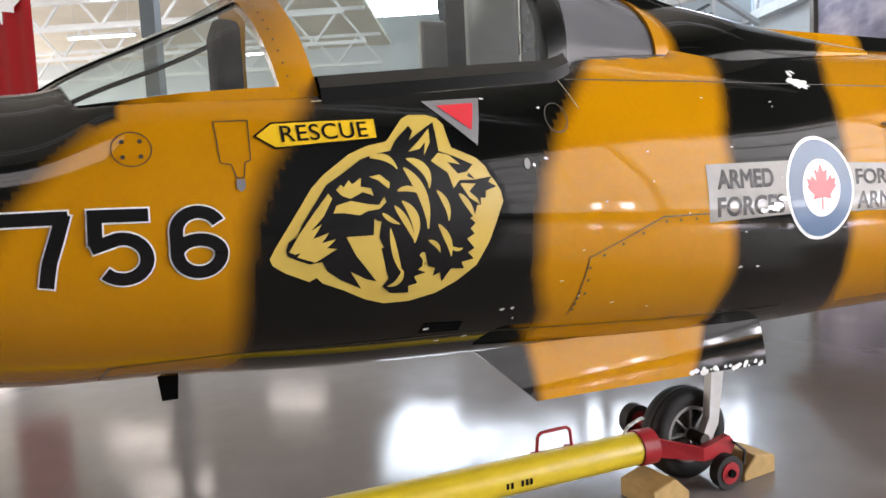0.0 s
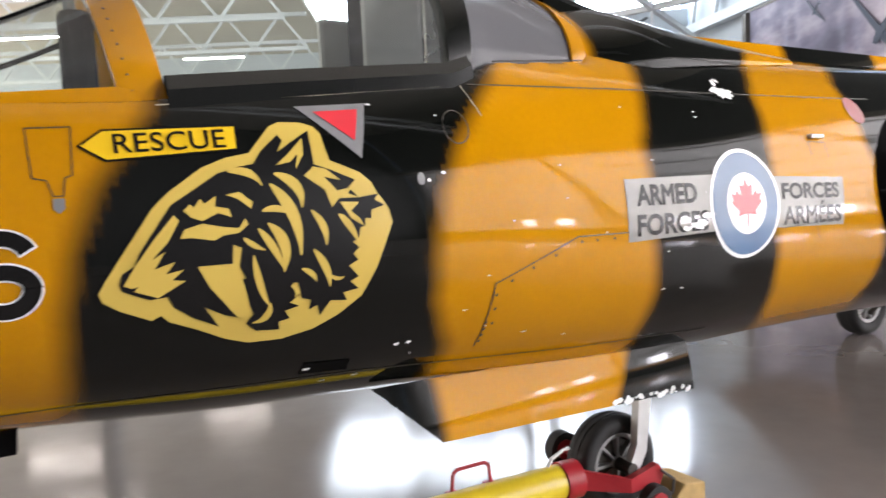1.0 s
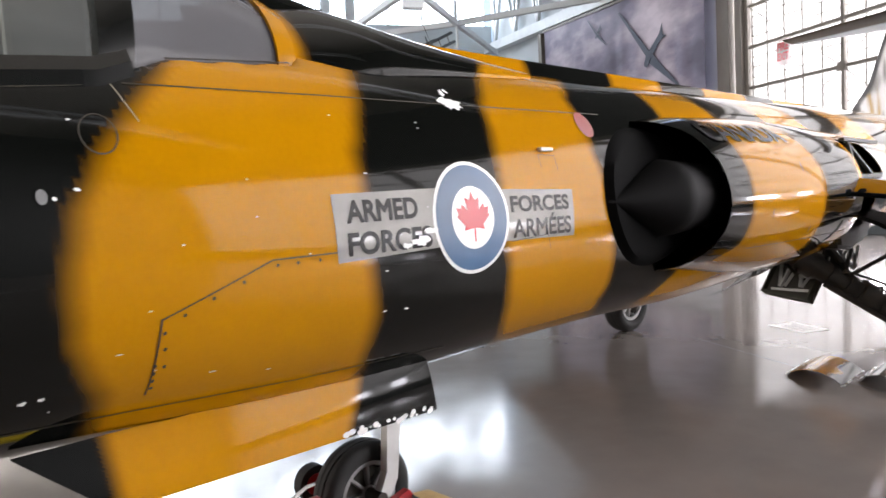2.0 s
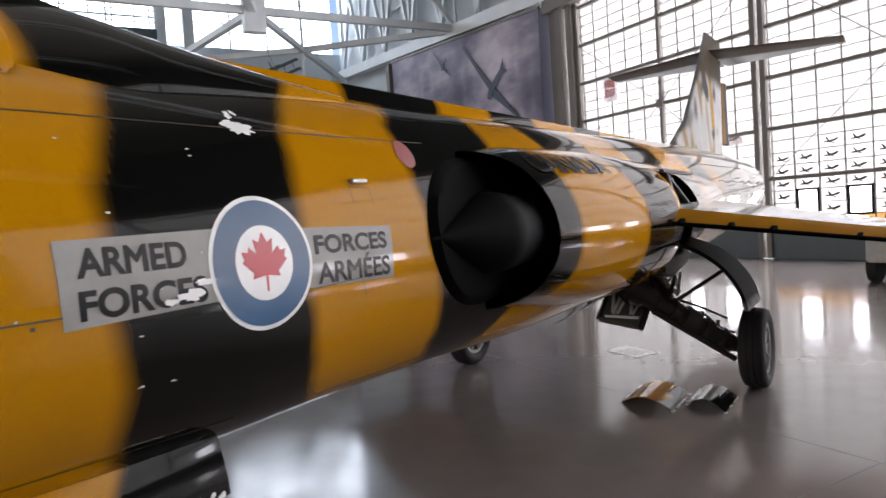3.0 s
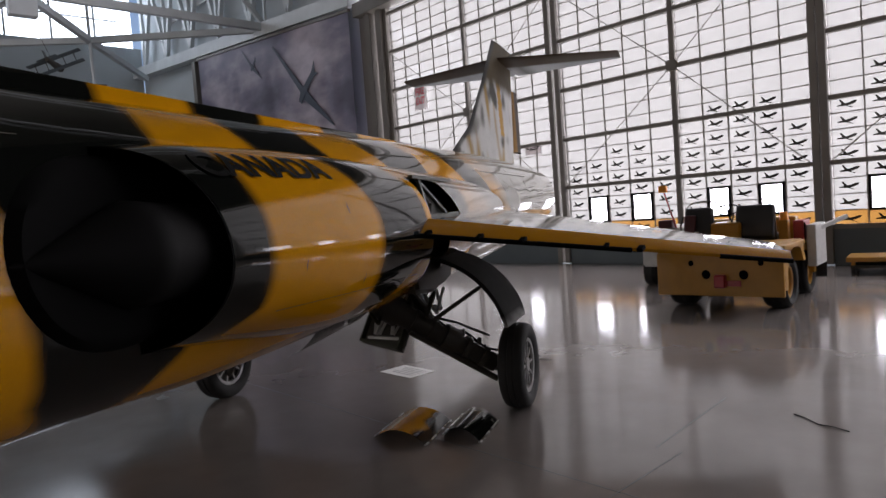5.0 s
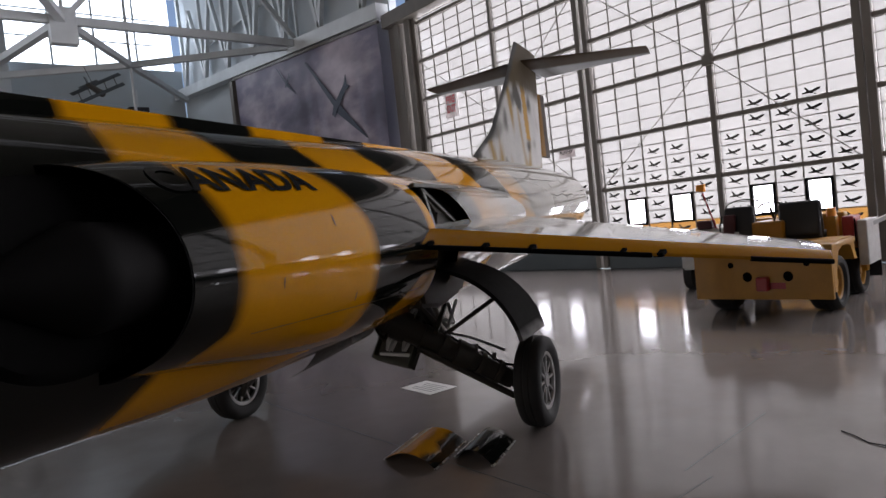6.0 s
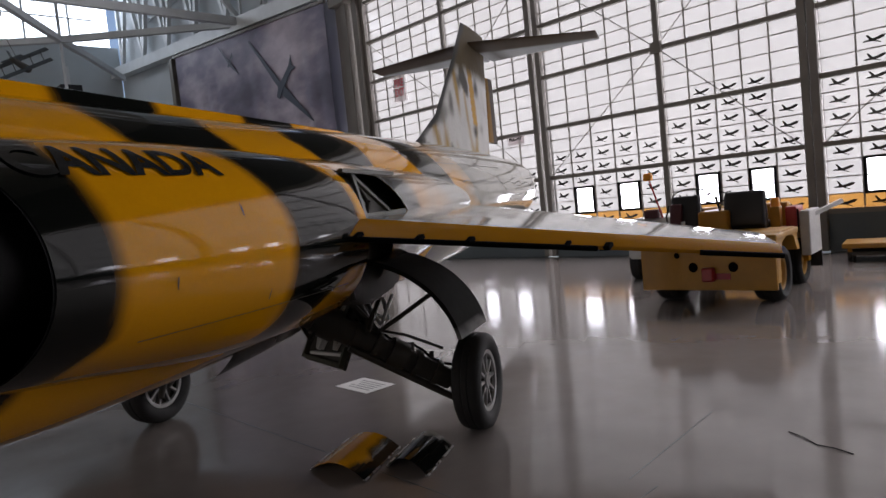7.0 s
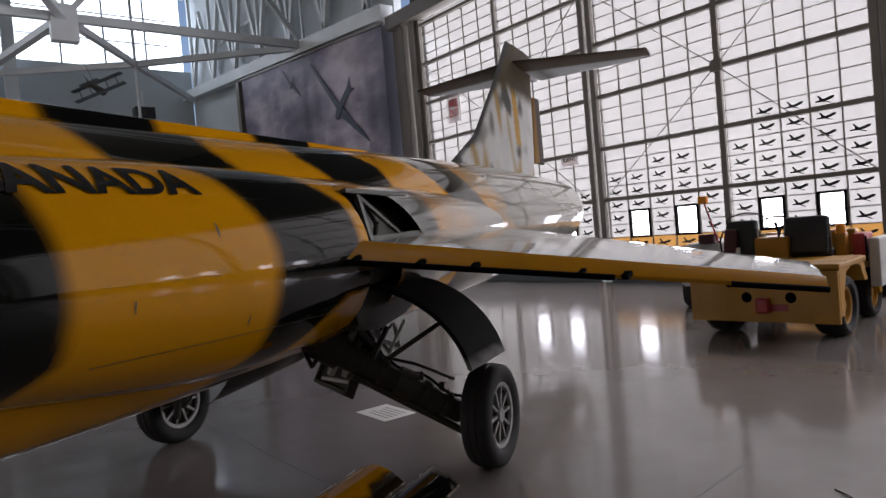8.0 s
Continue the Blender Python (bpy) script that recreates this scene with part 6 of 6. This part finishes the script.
# ---- things on and near the walls ----
def wall_sign(name, y0, y1, z0, z1, lines, label):
    t = part(name, boxed(XW - 0.095, XW - 0.076, y0, y1, z0, z1, 0.004), M["sign_sheet"])
    tagged(t, label, "sign")
    n = len(lines)
    for i, s in enumerate(lines):
        h = (z1 - z0) * 0.30
        bm = letters(s, (y1 - y0) * 0.72, h, 0.05)
        z = z1 - (z1 - z0) * (0.13 + 0.36 * i) - h
        bmesh.ops.transform(bm, matrix=pose(XW - 0.099, y1 - (y1 - y0) * 0.14, z, 0, 0, -90), verts=bm.verts)
        part("lettering", bm, M["sign_red"], t)
    return t


wall_sign("fire_exit_sign", 10.40, 10.98, 4.82, 5.60, ("FIRE", "EXIT"), "white sign with red lettering hung on the hangar door")
t = part("flight_sign", boxed(XW - 0.09, XW - 0.08, 6.1, 6.65, 2.92, 3.16, 0.003), M["sign_sheet"])
tagged(t, "small white sign with grey lettering on the door", "sign")
bm = letters("FLIGHT", 0.42, 0.09, 0.03)
bmesh.ops.transform(bm, matrix=pose(XW - 0.094, 6.59, 3.03, 0, 0, -90), verts=bm.verts)
part("lettering", bm, M["ink"], t)
tagged(part("steel_column", boxed(-9.9, -9.5, 11.8, 12.2, 0, ZR, 0.02), M["kick"]), "grey steel column", "column", kind="structure")


def flag_banner():
    bm = bmesh.new()
    grid(bm, [[(x, 6.0 + 0.02 * math.sin(x * 17 + z * 0.4), z) for x in np.linspace(-10.06, -8.96, 50)] for z in np.linspace(2.3, 5.85, 12)])
    bmesh.ops.solidify(bm, geom=bm.faces[:], thickness=0.006)
    ob = tagged(part("cloth_banner", bm, M["curtain"], smooth=60), "tall red cloth banner with a white leaf, hung from a rail", "banner")
    part("hanging_rail", tube(bmesh.new(), (-10.2, 6, 5.87), (-8.8, 6, 5.87), 0.025), M["gear"], ob)
    for x in (-10.0, -9.0):
        part("hanging_wire", tube(bmesh.new(), (x, 6, 5.88), (x, 6, ZR), 0.006, seg=6), M["gear"], ob)
    k = 0.43 / max(q for p, q in half)
    bm = bmesh.new()
    bm.faces.new([bm.verts.new((-9.5 + p * k, 5.965, 5.28 + q * k)) for p, q in [(p, q) for p, q in half] + [(-p, q) for p, q in half[:0:-1]]])
    bmesh.ops.triangulate(bm, faces=bm.faces)
    bmesh.ops.solidify(bm, geom=bm.faces[:], thickness=0.004)
    part("white_leaf", bm, M["white"], ob, "white maple leaf")
    bm = letters("WAR II", 1.0, 0.17, 0.03)
    bmesh.ops.transform(bm, matrix=pose(-9.78, 5.965, 4.02, 0, -90, 0), verts=bm.verts)
    part("lettering", bm, M["banner_blue"], ob, "dark blue vertical lettering")
    return ob


flag_banner()


def model_biplane():
    t = thing("model_biplane", "small dark model biplane hung from the roof", "model aircraft", at=pose(7.0, 20.5, 7.55, -20, 0, 60) @ Matrix.Scale(1.45, 4))
    part("body", tube(bmesh.new(), (-0.5, 0, 0), (0.45, 0, 0), 0.05, 0.09, seg=16), M["gear"], t, smooth=40)
    for z, x in ((-0.08, 0.2), (0.2, 0.28)):
        part("wing", boxed(x - 0.11, x + 0.11, -0.62, 0.62, z, z + 0.02, 0.008), M["kick"], t)
    for y in (-0.45, -0.2, 0.2, 0.45):
        part("wing_strut", tube(bmesh.new(), (0.2, y, -0.08), (0.28, y, 0.2), 0.01, seg=6), M["gear"], t)
    part("tailplane", boxed(-0.5, -0.36, -0.22, 0.22, 0.02, 0.035), M["kick"], t)
    part("rudder", boxed(-0.52, -0.38, -0.01, 0.01, 0.02, 0.2), M["kick"], t)
    part("hanging_wire", tube(bmesh.new(), (0, 0, 0), (0, 0, 2.3), 0.006, seg=5), M["gear"], t)
    return t


model_biplane()


def projector():
    t = thing("projector", "dark boxed projector on a wall bracket", "projector", at=pose(10.6, 28.5, 8.1))
    part("case", boxed(-0.45, 0.45, -0.3, 0.3, 0, 0.55, 0.03), M["vinyl"], t)
    part("lens", tube(bmesh.new(), (-0.1, -0.42, 0.25), (-0.1, -0.28, 0.25), 0.12, seg=20), M["gear"], t, smooth=40)
    part("bracket", boxed(-0.05, 0.05, -0.05, 0.05, 0.5, 1.4), M["steel_white"], t)
    return t


projector()


# ---- panes, small windows and stickers of the doors, nearest last ----
def jet_sticker_mesh():
    bm = bmesh.new()
    s = 0.105
    slab(bm, [(0, s * y, s * z) for y, z in ((-1.6, 0.35), (-1.1, 0.42), (-0.2, 0.12), (1.2, -0.1), (1.7, -0.22), (1.6, -0.36), (0.4, -0.42), (-0.6, -0.28), (-1.35, 0.0))], (0.002, 0, 0))
    slab(bm, [(-0.001, s * y, s * z) for y, z in ((0.1, -0.2), (0.75, -0.2), (1.25, 0.75), (0.95, 0.72))], (0.002, 0, 0))
    slab(bm, [(-0.001, s * y, s * z) for y, z in ((0.55, -0.32), (-0.1, -0.36), (-0.95, -0.74), (-0.7, -0.78))], (0.002, 0, 0))
    me = bpy.data.meshes.new("jet_sticker")
    bm.to_mesh(me)
    bm.free()
    me.materials.append(M["ink"])
    return me


STICK = jet_sticker_mesh()
TOPS = [0, 5, 7, 9, 10, 8, 8, 6]
rs = random.Random(11)
for bi, (b1, b0) in enumerate(BAYS):
    door = DOORS[bi // 2]
    pw = (b1 - b0) / 5
    bm = boxed(-0.003, 0.003, -pw / 2 + 0.011, pw / 2 - 0.011, -0.1425, 0.1425)
    shared = bpy.data.meshes.new("pane")
    bm.to_mesh(shared)
    bm.free()
    shared.materials.append(M["pane"])
    rest = bmesh.new()
    for r in range(24):
        z = RAILS[r // 4] + (RAILS[r // 4 + 1] - RAILS[r // 4]) * (r % 4 + 0.5) / 4
        for c in range(5):
            y = b1 - pw * (c + 0.5)
            window = bi in (1, 2, 3, 4, 5, 6) and c in (1, 3) and r in (1, 2)
            if window:
                if r == 1:
                    zc = z + 0.1525
                    w = part("small_window", boxed(XW - 0.05, XW + 0.03, y - pw / 2 + 0.02, y + pw / 2 - 0.02, zc - 0.33, zc - 0.28), M["matte_black"], door, "small clear window with dark frame")
                    part("frame_head", boxed(XW - 0.05, XW + 0.03, y - pw / 2 + 0.02, y + pw / 2 - 0.02, zc + 0.28, zc + 0.33), M["matte_black"], w)
                    for e in (-1, 1):
                        ye = y + e * (pw / 2 - 0.04)
                        part("frame_side", boxed(XW - 0.05, XW + 0.03, ye - 0.02, ye + 0.02, zc - 0.28, zc + 0.28), M["matte_black"], w)
                    p = part("clear_pane", boxed(XW - 0.004, XW, y - pw / 2 + 0.06, y + pw / 2 - 0.06, zc - 0.28, zc + 0.28), M["clear"], w)
                    p.visible_shadow = False
                continue
            if r < 12 and bi in (2, 3, 4, 5):
                p = new("pane", shared)
                p.parent = door
                p.location = (XW, y, z)
                if r == 0:
                    p.data = shared.copy()
                    p.data.materials[0] = M["amber_pane"]
                p.visible_shadow = False
            else:
                box(rest, XW - 0.003, XW + 0.003, y - pw / 2 + 0.011, y + pw / 2 - 0.011, z - 0.1425, z + 0.1425)
            if r < TOPS[bi] - (2 if c in (0, 4) and r > 5 else 0) - (1 if rs.random() < 0.15 and r > 4 else 0) and not (bi == 2 and r > 6 and c < 3):
                s = new("jet_sticker", STICK)
                s.parent = door
                s.location = (XW - 0.012, y + 0.01 * rs.uniform(-1, 1), z)
    p = tagged(part("pane", rest, M["pane"], door), kind="stuff")
    p.visible_shadow = False
